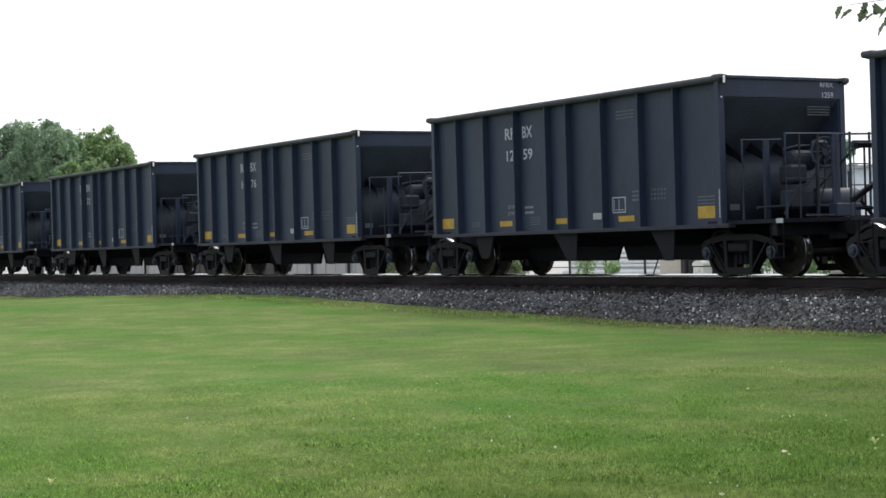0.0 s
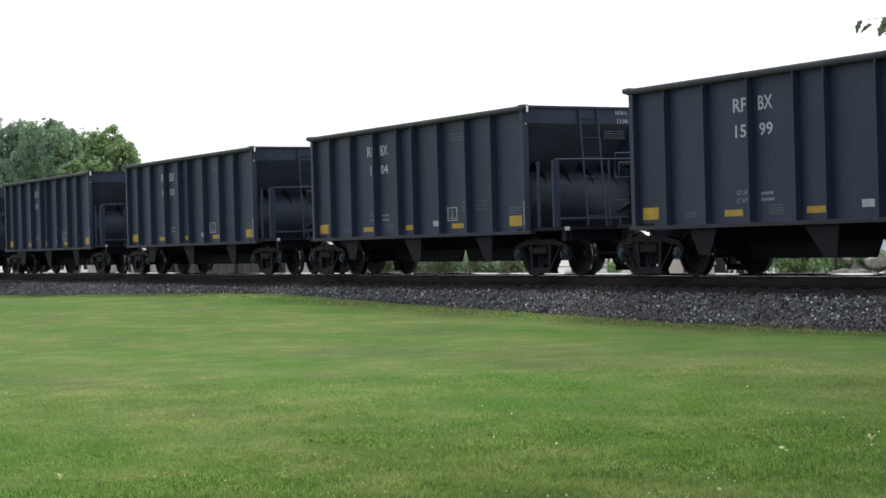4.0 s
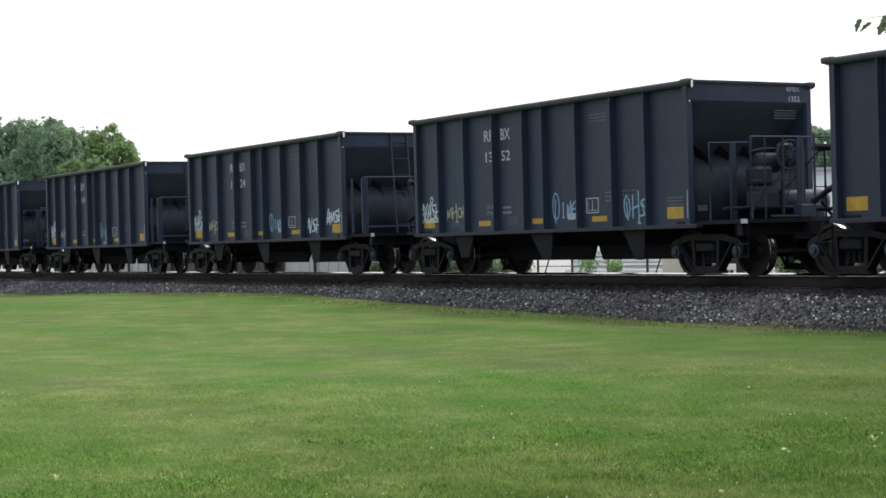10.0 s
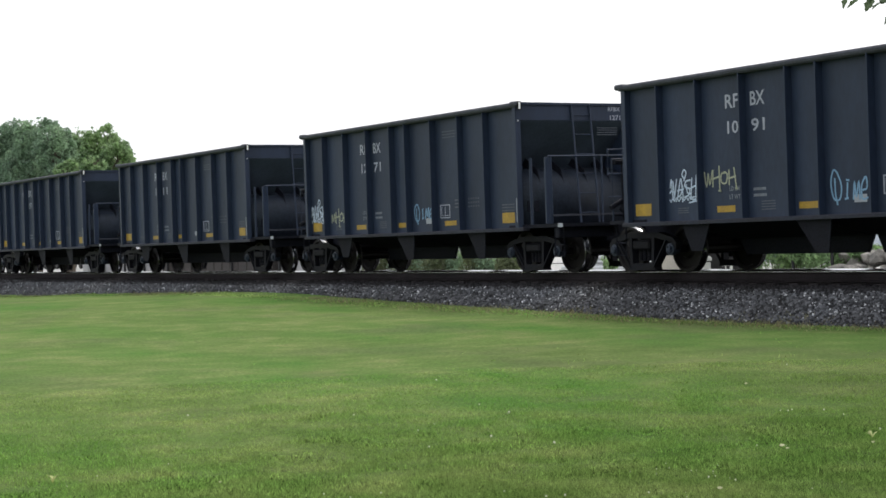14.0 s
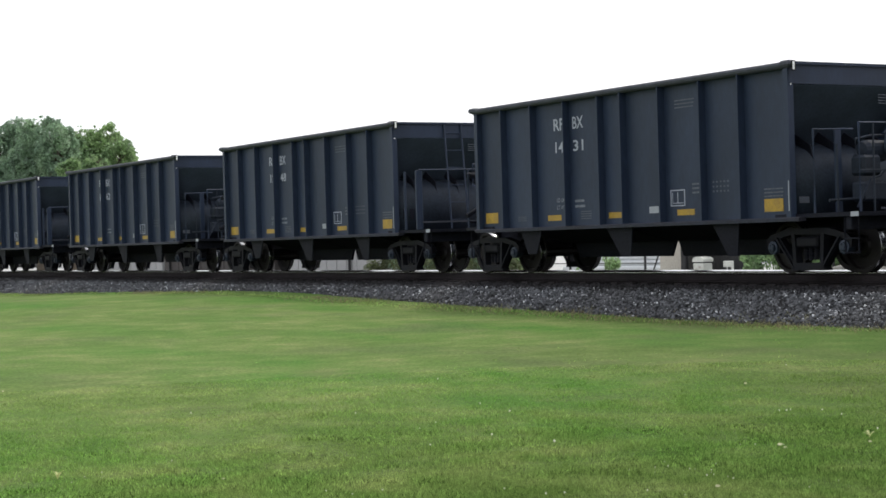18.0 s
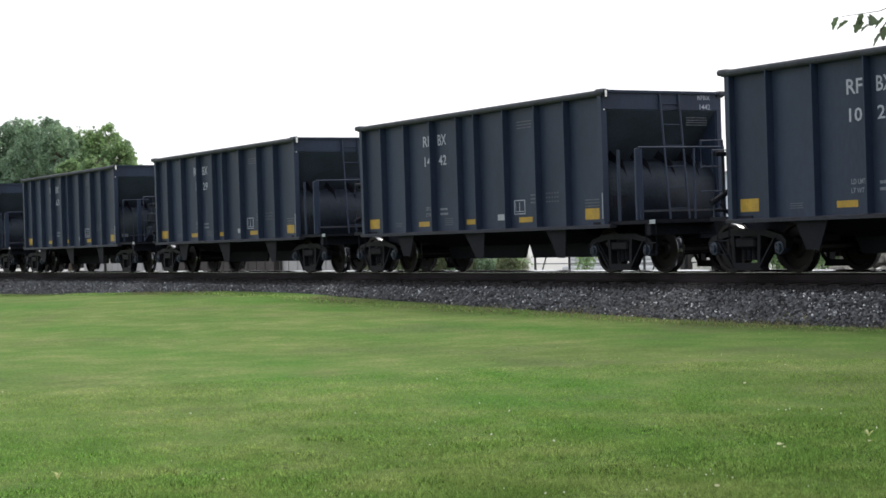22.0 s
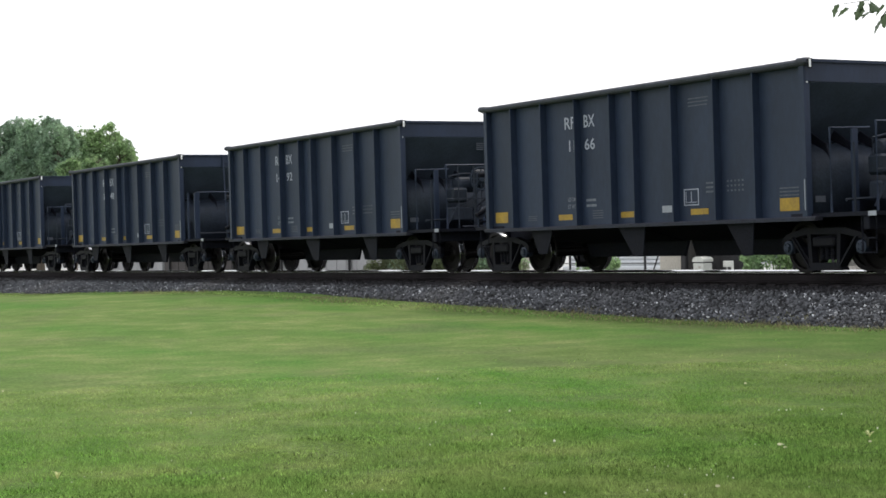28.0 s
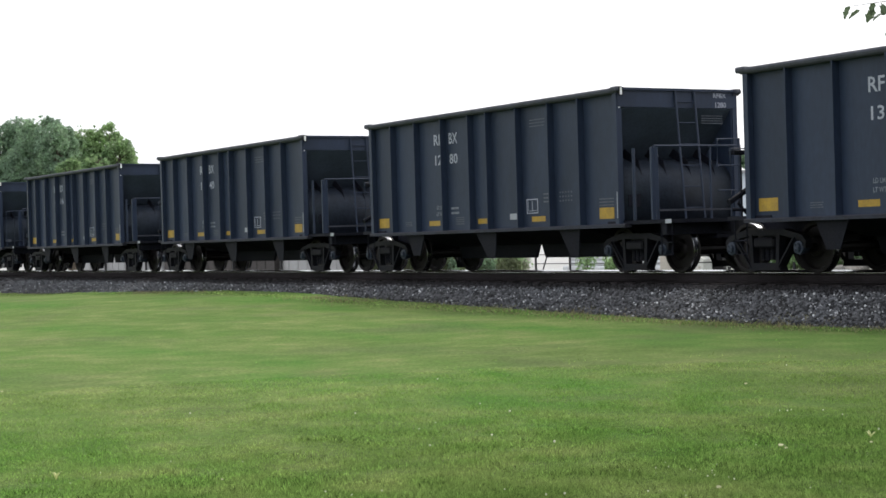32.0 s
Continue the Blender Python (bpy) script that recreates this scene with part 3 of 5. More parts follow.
def build_car(front):
    """A hopper car; front: 'ladder' or 'brake', the equipment of its leading end."""
    car = new("hopper_car")
    # sides
    for s in (-1, 1):
        edge = FAR if s > 0 else WID
        y = FAR - FIN if s > 0 else PANEL
        lo, hi = sorted((y, y + 0.02 * (1 if s < 0 else -1)))
        bm = box(bmesh.new(), -HALF + 0.02, HALF - 0.02, lo, hi, SILL1, TALL - 0.06)
        part("side_sheet", bm, PAINT, car, "dark blue-grey steel side")
        for x in POSTS:
            shared("side_post", POST, car, Matrix.Translation((x, s * (edge - FIN), 0)) @ (FLIP if s > 0 else Matrix()))
        for x in (-HALF + 0.06, HALF - 0.06):
            shared("corner_post", CORNER, car, pose(x, s * (edge - 0.06), 0))
        yo = s * edge
        chord = [(yo + s * 0.01, TALL - 0.115), (yo + s * 0.04, TALL - 0.085), (yo + s * 0.05, TALL - 0.045), (yo + s * 0.035, TALL - 0.012), (yo, TALL), (yo - s * 0.10, TALL), (yo - s * 0.12, TALL - 0.115)]
        part("top_chord", prism(bmesh.new(), chord, "x", -HALF - 0.05, HALF + 0.05), CHORD, car, "dusty grey top rim")
        part("side_sill", prism(bmesh.new(), [(yo - s * 0.14, SILL0), (yo + s * 0.03, SILL0), (yo + s * 0.03, SILL1 - 0.02), (yo - s * 0.0, SILL1), (yo - s * 0.14, SILL1)], "x", -HALF - 0.04, HALF + 0.22), SILL, car)
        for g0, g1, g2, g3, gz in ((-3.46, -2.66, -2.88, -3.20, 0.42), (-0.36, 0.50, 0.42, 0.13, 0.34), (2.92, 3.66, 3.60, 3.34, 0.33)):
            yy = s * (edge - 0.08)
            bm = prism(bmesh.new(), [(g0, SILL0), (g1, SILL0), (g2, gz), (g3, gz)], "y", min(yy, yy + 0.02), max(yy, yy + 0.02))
            part("hopper_gusset", bm, NEARBLACK, car)
    # ends and slope sheets
    for s in (-1, 1):
        x = s * HALF
        bm = prism(bmesh.new(), [(x - s * 0.03, TALL - 0.38), (x + s * 0.01, TALL - 0.38), (x + s * 0.01, TALL - 0.05), (x + s * 0.06, TALL - 0.05), (x + s * 0.06, TALL), (x - s * 0.08, TALL), (x - s * 0.03, TALL - 0.05)], "y", -WID + 0.02, FAR - 0.02)
        part("end_beam", bm, PAINT, car, "wide end beam along the top")
        bm = prism(bmesh.new(), [(x - s * 0.03, TALL - 0.36), (x - s * 0.01, TALL - 0.40), (s * 2.9, 0.95), (s * 2.86, 0.99)], "y", -WID + 0.16, FAR - 0.16)
        part("slope_sheet", bm, LIFTED, car)
        # rounded bulkhead below the slope sheet
        prof = [(s * 4.10, 1.05), (s * 5.05, 1.05), (s * 5.07, 1.74), (s * 5.055, 1.87), (s * 5.01, 1.98), (s * 4.93, 2.08), (s * 4.80, 2.17), (s * 4.62, 2.24), (s * 4.38, 2.29), (s * 4.10, 2.30)]
        bulk = part("end_bulkhead", prism(bmesh.new(), prof, "y", -WID + 0.16, FAR - 0.16), GEAR, car)
        for p in bulk.data.polygons:
            p.use_smooth = len(p.vertices) == 4
        if s > 0:
            # upright webs between the bulkhead and the slope sheet, coloured dark as shadowed notches
            for yy in (-0.95, -0.33, 0.29, 0.91):
                bm = prism(bmesh.new(), [(5.03, 1.93), (4.98, 2.02), (4.86, 2.13), (4.66, 2.23), (4.32, 2.36), (4.48, 2.50), (4.92, 2.24)], "y", yy, yy + 0.016)
                part("slope_web", bm, UNDER, car)
            if front == "ladder":
                # dark plates painted as the shade inside two slots
                for y0, y1 in ((-1.33, -1.25), (-1.14, -1.03)):
                    part("end_pocket", box(bmesh.new(), 5.06, 5.085, y0, y1, 1.32, 1.56), UNDER, car)
            else:
                part("white_label", box(bmesh.new(), 5.062, 5.072, -1.36, -1.13, 1.23, 1.34), FAINT, car, "faded grey label")
        reach = 6.64 if s > 0 else 5.75
        part("platform", box(bmesh.new(), min(s * 4.6, s * reach), max(s * 4.6, s * reach), -1.5, 1.5, 0.97, 1.04), UNDER, car, "end platform")
        half = 1.46 if s > 0 else 0.42
        part("end_sill", box(bmesh.new(), min(s * 6.28, s * 6.42), max(s * 6.28, s * 6.42), -half, half, 0.74, 0.97, 0.015), UNDER, car)
        # coupler with its knuckle
        bm = box(bmesh.new(), min(s * 6.42, s * 6.86), max(s * 6.42, s * 6.86), -0.09, 0.09, 0.79, 0.95, 0.02)
        prism(bm, [(s * 6.80, -0.20), (s * 6.80, 0.12), (s * 6.98, 0.16), (s * 7.03, 0.05), (s * 6.93, -0.02), (s * 7.02, -0.14), (s * 6.95, -0.22)], "z", 0.74, 1.00)
        part("coupler", bm, CAST, car, "cast steel knuckle coupler")
        part("air_hose", tube(bmesh.new(), [(s * 6.45, 0.34 * s, 0.80), (s * 6.62, 0.34 * s, 0.62), (s * 6.85, 0.30 * s, 0.45), (s * 7.0, 0.2 * s, 0.50)], 0.022, 6), UNDER, car)
        for yy in (-1.42, 1.42):
            bm = tube(bmesh.new(), [(s * (reach - 0.1), yy, 1.0), (s * (reach - 0.1), yy, 0.36), (s * (reach - 0.42), yy, 0.36), (s * (reach - 0.42), yy, 1.0)], 0.02, 5)
            tube(bm, [(s * (reach - 0.1), yy, 0.60), (s * (reach - 0.42), yy, 0.60)], 0.014, 5)
            part("sill_step", bm, UNDER, car)
    for x in (-HALF, HALF):
        for s in (-1, 1):
            part("corner_cap", box(bmesh.new(), x - 0.16, x + 0.11, (FAR if s > 0 else -WID) - 0.11 + 0.055 * (s < 0), (FAR if s > 0 else -WID) + 0.055 + 0.055 * (s < 0), TALL - 0.09, TALL + 0.018, 0.03), CHORD, car)
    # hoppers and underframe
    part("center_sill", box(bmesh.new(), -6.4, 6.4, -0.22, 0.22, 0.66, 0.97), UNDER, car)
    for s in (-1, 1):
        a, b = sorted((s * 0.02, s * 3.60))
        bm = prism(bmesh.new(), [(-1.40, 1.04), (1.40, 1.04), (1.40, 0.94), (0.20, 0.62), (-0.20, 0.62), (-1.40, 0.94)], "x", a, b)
        part("hopper", bm, NEARBLACK, car, "grimy discharge hopper, blackened for the shade under the car")
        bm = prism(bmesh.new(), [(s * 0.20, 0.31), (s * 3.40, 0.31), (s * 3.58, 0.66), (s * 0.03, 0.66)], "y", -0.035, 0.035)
        part("hopper_door", bm, NEARBLACK, car)
    for x in (-5.10, 5.10):
        build_truck(car, x)
    for x in AXLES:
        shared("wheelset", WHEELSET, car, pose(x, 0, 0.457), "brown wheels with polished treads")
    # railings of the trailing end
    railing(car, [(-5.68, -1.46, 1.04), (-5.68, -1.46, 2.27), (-5.68, -0.5, 2.27), (-5.68, -0.5, 1.04)])
    part("running_board", box(bmesh.new(), -5.76, -5.60, -1.44, 0.55, 2.16, 2.24, 0.01), UNDER, car)
    bm = bmesh.new()
    for yy in (-1.22, -0.98, -0.74):
        tube(bm, [(-5.68, yy, 1.04), (-5.68, yy, 2.17)], 0.018, 6)
    tube(bm, [(-5.70, -1.50, 1.30), (-5.70, -0.80, 1.66), (-5.64, 0.30, 1.75)], 0.055, 8)
    tube(bm, [(-5.66, -1.46, 1.16), (-5.66, 0.4, 1.16)], 0.03, 6)
    tube(bm, [(-5.80, -0.95, 1.04), (-5.80, -1.20, 1.28), (-5.80, -1.10, 1.48)], 0.03, 6)
    part("end_rigging", bm, UNDER, car)
    ladder(car, -5.62, -5.18, 0.3, 0.72, 1.04, 3.5, 7)
    # leading end
    if front == "ladder":
        railing(car, [(5.5, -1.50, 1.04), (5.5, -1.50, 2.45)], 0.035)
        railing(car, [(6.12, -1.47, 1.04), (6.12, -1.47, 2.46), (6.12, 0.66, 2.47), (6.12, 0.66, 1.04)], 0.026)
        bm = tube(bmesh.new(), [(6.3, -0.07, 2.04), (6.3, -0.07, 2.58), (6.3, 0.48, 2.60), (6.3, 0.48, 1.04)], 0.026, 6)
        for z in (2.07, 1.58):
            tube(bm, [(6.3, -0.07, z), (6.3, 0.48, z)], 0.018, 6)
        tube(bm, [(6.12, -0.10, 1.04), (6.12, -0.10, 2.46)], 0.024, 6)
        part("hand_grip", bm, PAINT, car)
        part("railing_plate", box(bmesh.new(), 6.07, 6.13, -1.55, -1.38, 1.04, 2.44, 0.01), PAINT, car)
        ladder(car, 5.39, 5.15, -0.15, 0.335, 1.06, 3.62, 6)
        part("toe_board", box(bmesh.new(), 6.10, 6.15, -1.40, 0.6, 1.20, 1.24), CHORD, car)
        railing(car, [(6.3, 1.0, 1.04), (6.3, 1.0, 2.5), (6.3, 1.5, 2.5), (6.3, 1.5, 1.04)])
        for yy in (1.15, 1.33):
            railing(car, [(6.3, yy, 1.04), (6.3, yy, 2.5)], 0.016)
    else:
        railing(car, [(5.56, -1.46, 1.04), (5.56, -1.46, 2.47), (5.56, -0.55, 2.48)], 0.024)
        part("railing_plate", box(bmesh.new(), 5.53, 5.58, -0.97, -0.83, 1.04, 2.47, 0.01), PAINT, car)
        railing(car, [(6.12, -0.95, 1.04), (6.12, -0.95, 2.55), (6.12, 0.25, 2.56), (6.12, 0.25, 1.04)], 0.028)
        part("railing_plate", box(bmesh.new(), 6.10, 6.14, 0.15, 0.32, 1.04, 2.57, 0.01), PAINT, car)
        railing(car, [(6.12, 0.3, 2.55), (6.12, 1.45, 2.57), (6.12, 1.45, 1.04)], 0.026)
        ladder(car, 6.35, 6.35, 0.38, 0.86, 1.04, 2.58, 4)
        # reservoir lying across the platform, brake cylinder and valve gear behind the railing
        bm = lathe(bmesh.new(), [(0.05, -0.66), (0.19, -0.61), (0.235, -0.52), (0.24, 0.50), (0.20, 0.60), (0.05, 0.66)], 20, (5.55, 0.72, 1.36))
        tank = part("air_reservoir", bm, CAP, car, "dark cylindrical air reservoir")
        for p in tank.data.polygons:
            p.use_smooth = True
        bm = lathe(bmesh.new(), [(0.04, -0.34), (0.15, -0.30), (0.19, -0.22), (0.19, 0.20), (0.10, 0.27), (0.06, 0.55)], 16, (5.62, -0.12, 2.10))
        part("brake_cylinder", bm, GEAR, car)
        part("control_valve", box(bmesh.new(), 5.58, 5.92, -0.66, -0.22, 1.66, 2.02, 0.05), GEAR, car)
        part("equipment_box", box(bmesh.new(), 5.66, 5.96, -0.72, -0.12, 1.22, 1.56, 0.04), GEAR, car)
        part("tool_box", box(bmesh.new(), 6.14, 6.36, 0.02, 0.62, 1.05, 1.30, 0.02), PAINT, car)
        for xx, yy, z0, z1, rr in ((6.12, -0.62, 1.04, 2.55, 0.016), (6.12, -0.18, 1.04, 2.55, 0.022), (5.9, -1.25, 1.04, 2.2, 0.02), (5.92, -0.02, 1.04, 2.2, 0.032), (5.8, 0.62, 1.04, 2.42, 0.025)):
            part("upright", tube(bmesh.new(), [(xx, yy, z0), (xx, yy, z1)], rr, 6), GEAR, car)
        part("brake_rod", tube(bmesh.new(), [(5.8, -1.35, 1.25), (5.85, -0.3, 1.28), (5.9, 1.2, 1.22)], 0.03, 6), GEAR, car)
        part("cross_bar", tube(bmesh.new(), [(6.12, -0.95, 1.75), (6.12, 0.20, 1.75)], 0.016, 6), GEAR, car)
        part("brake_lever", tube(bmesh.new(), [(5.95, -0.85, 1.12), (5.97, -0.55, 1.60), (5.96, -0.30, 1.66), (5.9, 0.1, 1.95), (5.85, 0.45, 2.35)], 0.022, 6), GEAR, car)
        part("brake_chain", tube(bmesh.new(), [(5.98, 0.10, 2.2), (5.98, 0.12, 1.7), (5.95, 0.0, 1.3), (5.9, 0.0, 1.04)], 0.014, 5), GEAR, car)
        part("air_pipe", tube(bmesh.new(), [(5.70, -0.62, 2.02), (5.70, -0.62, 2.30), (5.75, -0.30, 2.36), (5.75, 0.30, 2.36), (5.8, 0.62, 2.30)], 0.026, 6), GEAR, car)
        part("toe_board", box(bmesh.new(), 6.26, 6.32, -0.62, 0.0, 1.08, 1.11), CHORD, car)
        part("brake_pipe", tube(bmesh.new(), [(5.5, -0.1, 1.3), (5.7, 0.2, 1.6), (5.7, 0.6, 1.9), (5.9, 0.9, 2.3), (5.9, 1.2, 2.35)], 0.02, 5), UNDER, car)
        bm = tube(bmesh.new(), [(0.27 * math.cos(2 * math.pi * k / 20), 0, 0.27 * math.sin(2 * math.pi * k / 20)) for k in range(21)], 0.026, 6)
        for k in range(4):
            a = math.pi * k / 4
            tube(bm, [(0.25 * math.cos(a), 0, 0.25 * math.sin(a)), (-0.25 * math.cos(a), 0, -0.25 * math.sin(a))], 0.016, 4)
        lathe(bm, [(0.07, -0.05), (0.07, 0.05)], 10)
        bmesh.ops.rotate(bm, cent=(0, 0, 0), matrix=Matrix.Rotation(radians(78), 3, "Z"), verts=bm.verts)
        bmesh.ops.translate(bm, vec=(6.0, 0.10, 2.23), verts=bm.verts)
        part("hand_brake_wheel", bm, LIFTED, car)
        part("hand_brake_box", box(bmesh.new(), 5.76, 5.94, -0.06, 0.28, 2.02, 2.46, 0.05), GEAR, car)
    # near-side labels and stencils; corner slots get white paint as light shining through
    y = PANEL
    for x0, x1, z0, z1 in ((-4.85, -4.36, 1.11, 1.34), (-2.41, -1.92, 1.11, 1.225), (-0.25, 0.22, 1.11, 1.225), (1.92, 2.43, 1.105, 1.215), (4.37, 4.86, 1.10, 1.325)):
        part("reflector", strip(bmesh.new(), x0, x1, z0, z1, y), YELLOW, car, "yellow reflective strip")
    part("white_label", strip(bmesh.new(), 1.0, 1.29, 1.17, 1.30, y), LABEL, car, "small white label")
    bm = bmesh.new()
    for x0, x1, z0, z1 in ((1.73, 2.16, 1.57, 1.59), (1.73, 2.16, 1.28, 1.30), (1.73, 1.752, 1.30, 1.57), (2.138, 2.16, 1.30, 1.57), (1.938, 1.952, 1.34, 1.54), (1.785, 2.105, 1.332, 1.345), (1.785, 1.797, 1.345, 1.54)):
        strip(bm, x0, x1, z0, z1, y)
    part("stencil_frame", bm, STENCIL, car, "white stencilled square frame")
    tagged(part("stencil", bars(bmesh.new(), -1.41, -1.07, 1.36, 1.58, 2, y, 0.45, 2), MIDTONE, car), kind="stuff")
    tagged(part("faint_stencil", bars(bmesh.new(), -1.21, -0.85, 1.12, 1.31, 4, y, 0.4, 3), FAINT, car), kind="stuff")
    tagged(part("faint_stencil", bars(bmesh.new(), -3.55, -3.23, 1.13, 1.25, 3, y, 0.4, 4), FAINT, car), kind="stuff")
    tagged(part("faint_stencil", bars(bmesh.new(), 2.38, 2.58, 1.50, 1.74, 3, y, 0.45, 5), FAINT, car), kind="stuff")
    tagged(part("faint_stencil", bars(bmesh.new(), 2.97, 3.48, 1.50, 1.76, 3, y, 0.4, 6, 5), FAINT, car), kind="stuff")
    tagged(part("faint_stencil", bars(bmesh.new(), 1.92, 2.50, 3.12, 3.32, 3, y, 0.35, 7), FAINT, car), kind="stuff")
    tagged(part("faint_stencil", bars(bmesh.new(), 4.37, 4.86, 1.36, 1.55, 3, y, 0.4, 8), FAINT, car), kind="stuff")
    tagged(part("end_stencil", bars(bmesh.new(), 0, 0.55, 3.02, 3.22, 4, 0, 0.30, 9), FAINT, car), kind="stuff").matrix_basis = pose(HALF - 0.06, 0.58, -0.04, 0, 0, 90)
    part("white_label", box(bmesh.new(), 6.45, 6.63, -1.508, -1.501, 0.965, 1.045), LABEL, car, "small white label")
    part("grab_iron", box(bmesh.new(), HALF - 0.05, HALF - 0.03, -WID - 0.008, -WID, 1.1, 1.62), LABEL, car, "pale vertical grab iron")
    part("slot_frame", box(bmesh.new(), HALF + 0.111, HALF + 0.116, -WID - 0.005, -WID + 0.095, TALL - 0.17, TALL + 0.006, 0.002), NEARBLACK, car, "dark rim round the corner slot")
    # white plates in place of the sky seen through the corner holes
    part("corner_mark", box(bmesh.new(), HALF + 0.116, HALF + 0.122, -WID + 0.018, -WID + 0.070, TALL - 0.150, TALL - 0.010, 0.0025), SLOTWHITE, car, "white plate painted as sky light through the corner slot")
    part("corner_mark", box(bmesh.new(), HALF + 0.004, HALF + 0.012, -WID + 0.055, -WID + 0.08, TALL - 0.405, TALL - 0.38), SLOTWHITE, car, "white plate painted as sky light through the corner slot")
    for ob in car.children:
        if ob.name.split(".")[0] in ("reflector", "stencil_frame", "stencil", "faint_stencil"):
            ob.location.x -= 0.066
    return tagged(car, "dark blue-grey steel open-top hopper railway car with yellow strips", "railway car", "cars of the train")


def ribbon(bm, pts, w, y):
    """A flat brush stroke through points (x, z)."""
    P = [Vector((p[0], 0, p[1])) for p in pts]
    fine = []
    for i in range(len(P) - 1):
        a, b, c, d = P[max(i - 1, 0)], P[i], P[i + 1], P[min(i + 2, len(P) - 1)]
        for k in range(4):
            u = k / 4
            fine.append(0.5 * ((2 * b) + (c - a) * u + (2 * a - 5 * b + 4 * c - d) * u * u + (3 * b - a - 3 * c + d) * u ** 3))
    fine.append(P[-1])
    rows = []
    for i, p in enumerate(fine):
        d = (fine[min(i + 1, len(fine) - 1)] - fine[max(i - 1, 0)])
        d = d.normalized() if d.length > 1e-6 else Vector((1, 0, 0))
        q = Vector((-d.z, 0, d.x)) * w / 2
        rows.append((bm.verts.new((p.x + q.x, y, p.z + q.z)), bm.verts.new((p.x - q.x, y, p.z - q.z))))
    for a, b in zip(rows, rows[1:]):
        bm.faces.new((a[0], a[1], b[1], b[0]))


GLYPHS = {
    "D": (((0.55, 0.92), (0.25, 1.0), (0.0, 0.6), (0.2, 0.12), (0.6, 0.1), (0.75, 0.55), (0.5, 0.95)), ((0.32, 0.8), (0.36, 0.3), (0.46, -0.08))),
    "I": (((0.2, 0.72), (0.25, 0.05)), ((0.05, 0.74), (0.45, 0.76)), ((0.0, 0.05), (0.5, 0.08))),
    "M": (((0.0, 0.0), (0.12, 0.75), (0.42, 0.15), (0.75, 0.85), (0.92, -0.02)),),
    "E": (((0.1, 0.4), (0.8, 0.5), (0.6, 0.85), (0.12, 0.6), (0.2, 0.08), (0.95, 0.15)),),
    "V": (((-0.35, 0.55), (-0.1, 1.0), (0.0, 0.55), (0.32, -0.1), (0.8, 1.0)), ((-0.4, 0.25), (-0.1, 0.4), (0.2, 0.3)), ((0.2, 0.9), (0.4, 0.1))),
    "A": (((-0.05, -0.1), (0.38, 1.05), (0.6, 0.55), (0.85, -0.1)), ((-0.15, 0.35), (0.95, 0.45)), ((0.1, 0.05), (0.5, 0.22), (0.75, 0.7))),
    "S": (((1.0, 0.95), (0.2, 0.85), (0.1, 0.6), (0.75, 0.45), (0.7, 0.1), (-0.1, 0.0)), ((0.3, 0.7), (0.55, 0.2), (1.05, 0.2))),
    "H": (((0.05, 1.05), (0.1, -0.1)), ((-0.05, 0.4), (0.95, 0.58)), ((0.78, 1.25), (0.95, -0.2), (1.15, -0.35), (0.75, -0.28))),
    "O": (((0.6, 0.85), (0.15, 0.75), (0.1, 0.15), (0.7, 0.1), (0.8, 0.7), (0.4, 0.9)),),
    "W": (((0.0, 0.9), (0.25, 0.0), (0.5, 0.8), (0.7, 0.05), (1.0, 1.0)),),
    "u": (((0.0, 0.5), (0.2, 0.0), (0.5, 0.6), (0.75, 0.1), (1.0, 0.7)),),
    "o": (((0.5, 0.0), (0.1, 0.4), (0.4, 1.0), (0.8, 0.6), (0.5, 0.0), (0.3, -0.3)),),
}


def tag_paint(car, text, x0, x1, z0, z1, paint, seed, w=0.03, first=1.0, coil=None, sub=None):
    """Spray-painted strokes: letter forms in a rectangle, a loop above them, a small scribble below."""
    rnd = random.Random(seed)

    def glyph(c, x, wd, z, h, width):
        tilt = rnd.uniform(-0.04, 0.14)
        bm = bmesh.new()
        for n, stroke in enumerate(GLYPHS[c]):
            pts = []
            for u, v in stroke:
                u, v = u + rnd.uniform(-0.05, 0.05), v + rnd.uniform(-0.05, 0.05)
                pts.append((x + wd * u + tilt * h * (v - 0.5), z + h * v))
            ribbon(bm, pts, width, PANEL - 0.008 - 0.001 * (n + seed % 3))
        part("graffiti_stroke", bm, paint, car, "spray-painted graffiti stroke")

    total = first + len(text) - 1
    dx = (x1 - x0) / total
    x = x0
    for i, c in enumerate(text):
        wd = dx * (first if i == 0 else 1)
        h = (z1 - z0) * (1.0 if i == 0 else rnd.uniform(0.82, 1.0) / max(1.0, 0.6 * first))
        glyph(c, x, wd * 0.98, z0 + (z1 - z0 - h) * rnd.uniform(0.2, 0.6), h, w)
        x += wd
    if coil:
        glyph("o", coil[0], 0.16, coil[1], 0.17, w)
    if sub:
        for i in range(4):
            glyph("uMuS"[i], sub[0] + i * sub[2] / 4, sub[2] / 4, sub[1] + rnd.uniform(-0.02, 0.02), 0.11, w * 0.8)


# heights of the blue strokes on the sprayed cars, and whether a loop stands above them
BLUE = {14: (1.17, 1.70, 0), 15: (1.22, 1.68, 0), 16: (1.24, 1.75, 0), 17: (1.42, 1.92, 0), 18: (1.17, 1.78, 1), 19: (1.17, 1.70, 0), 20: (1.22, 1.65, 0)}
CARS = []


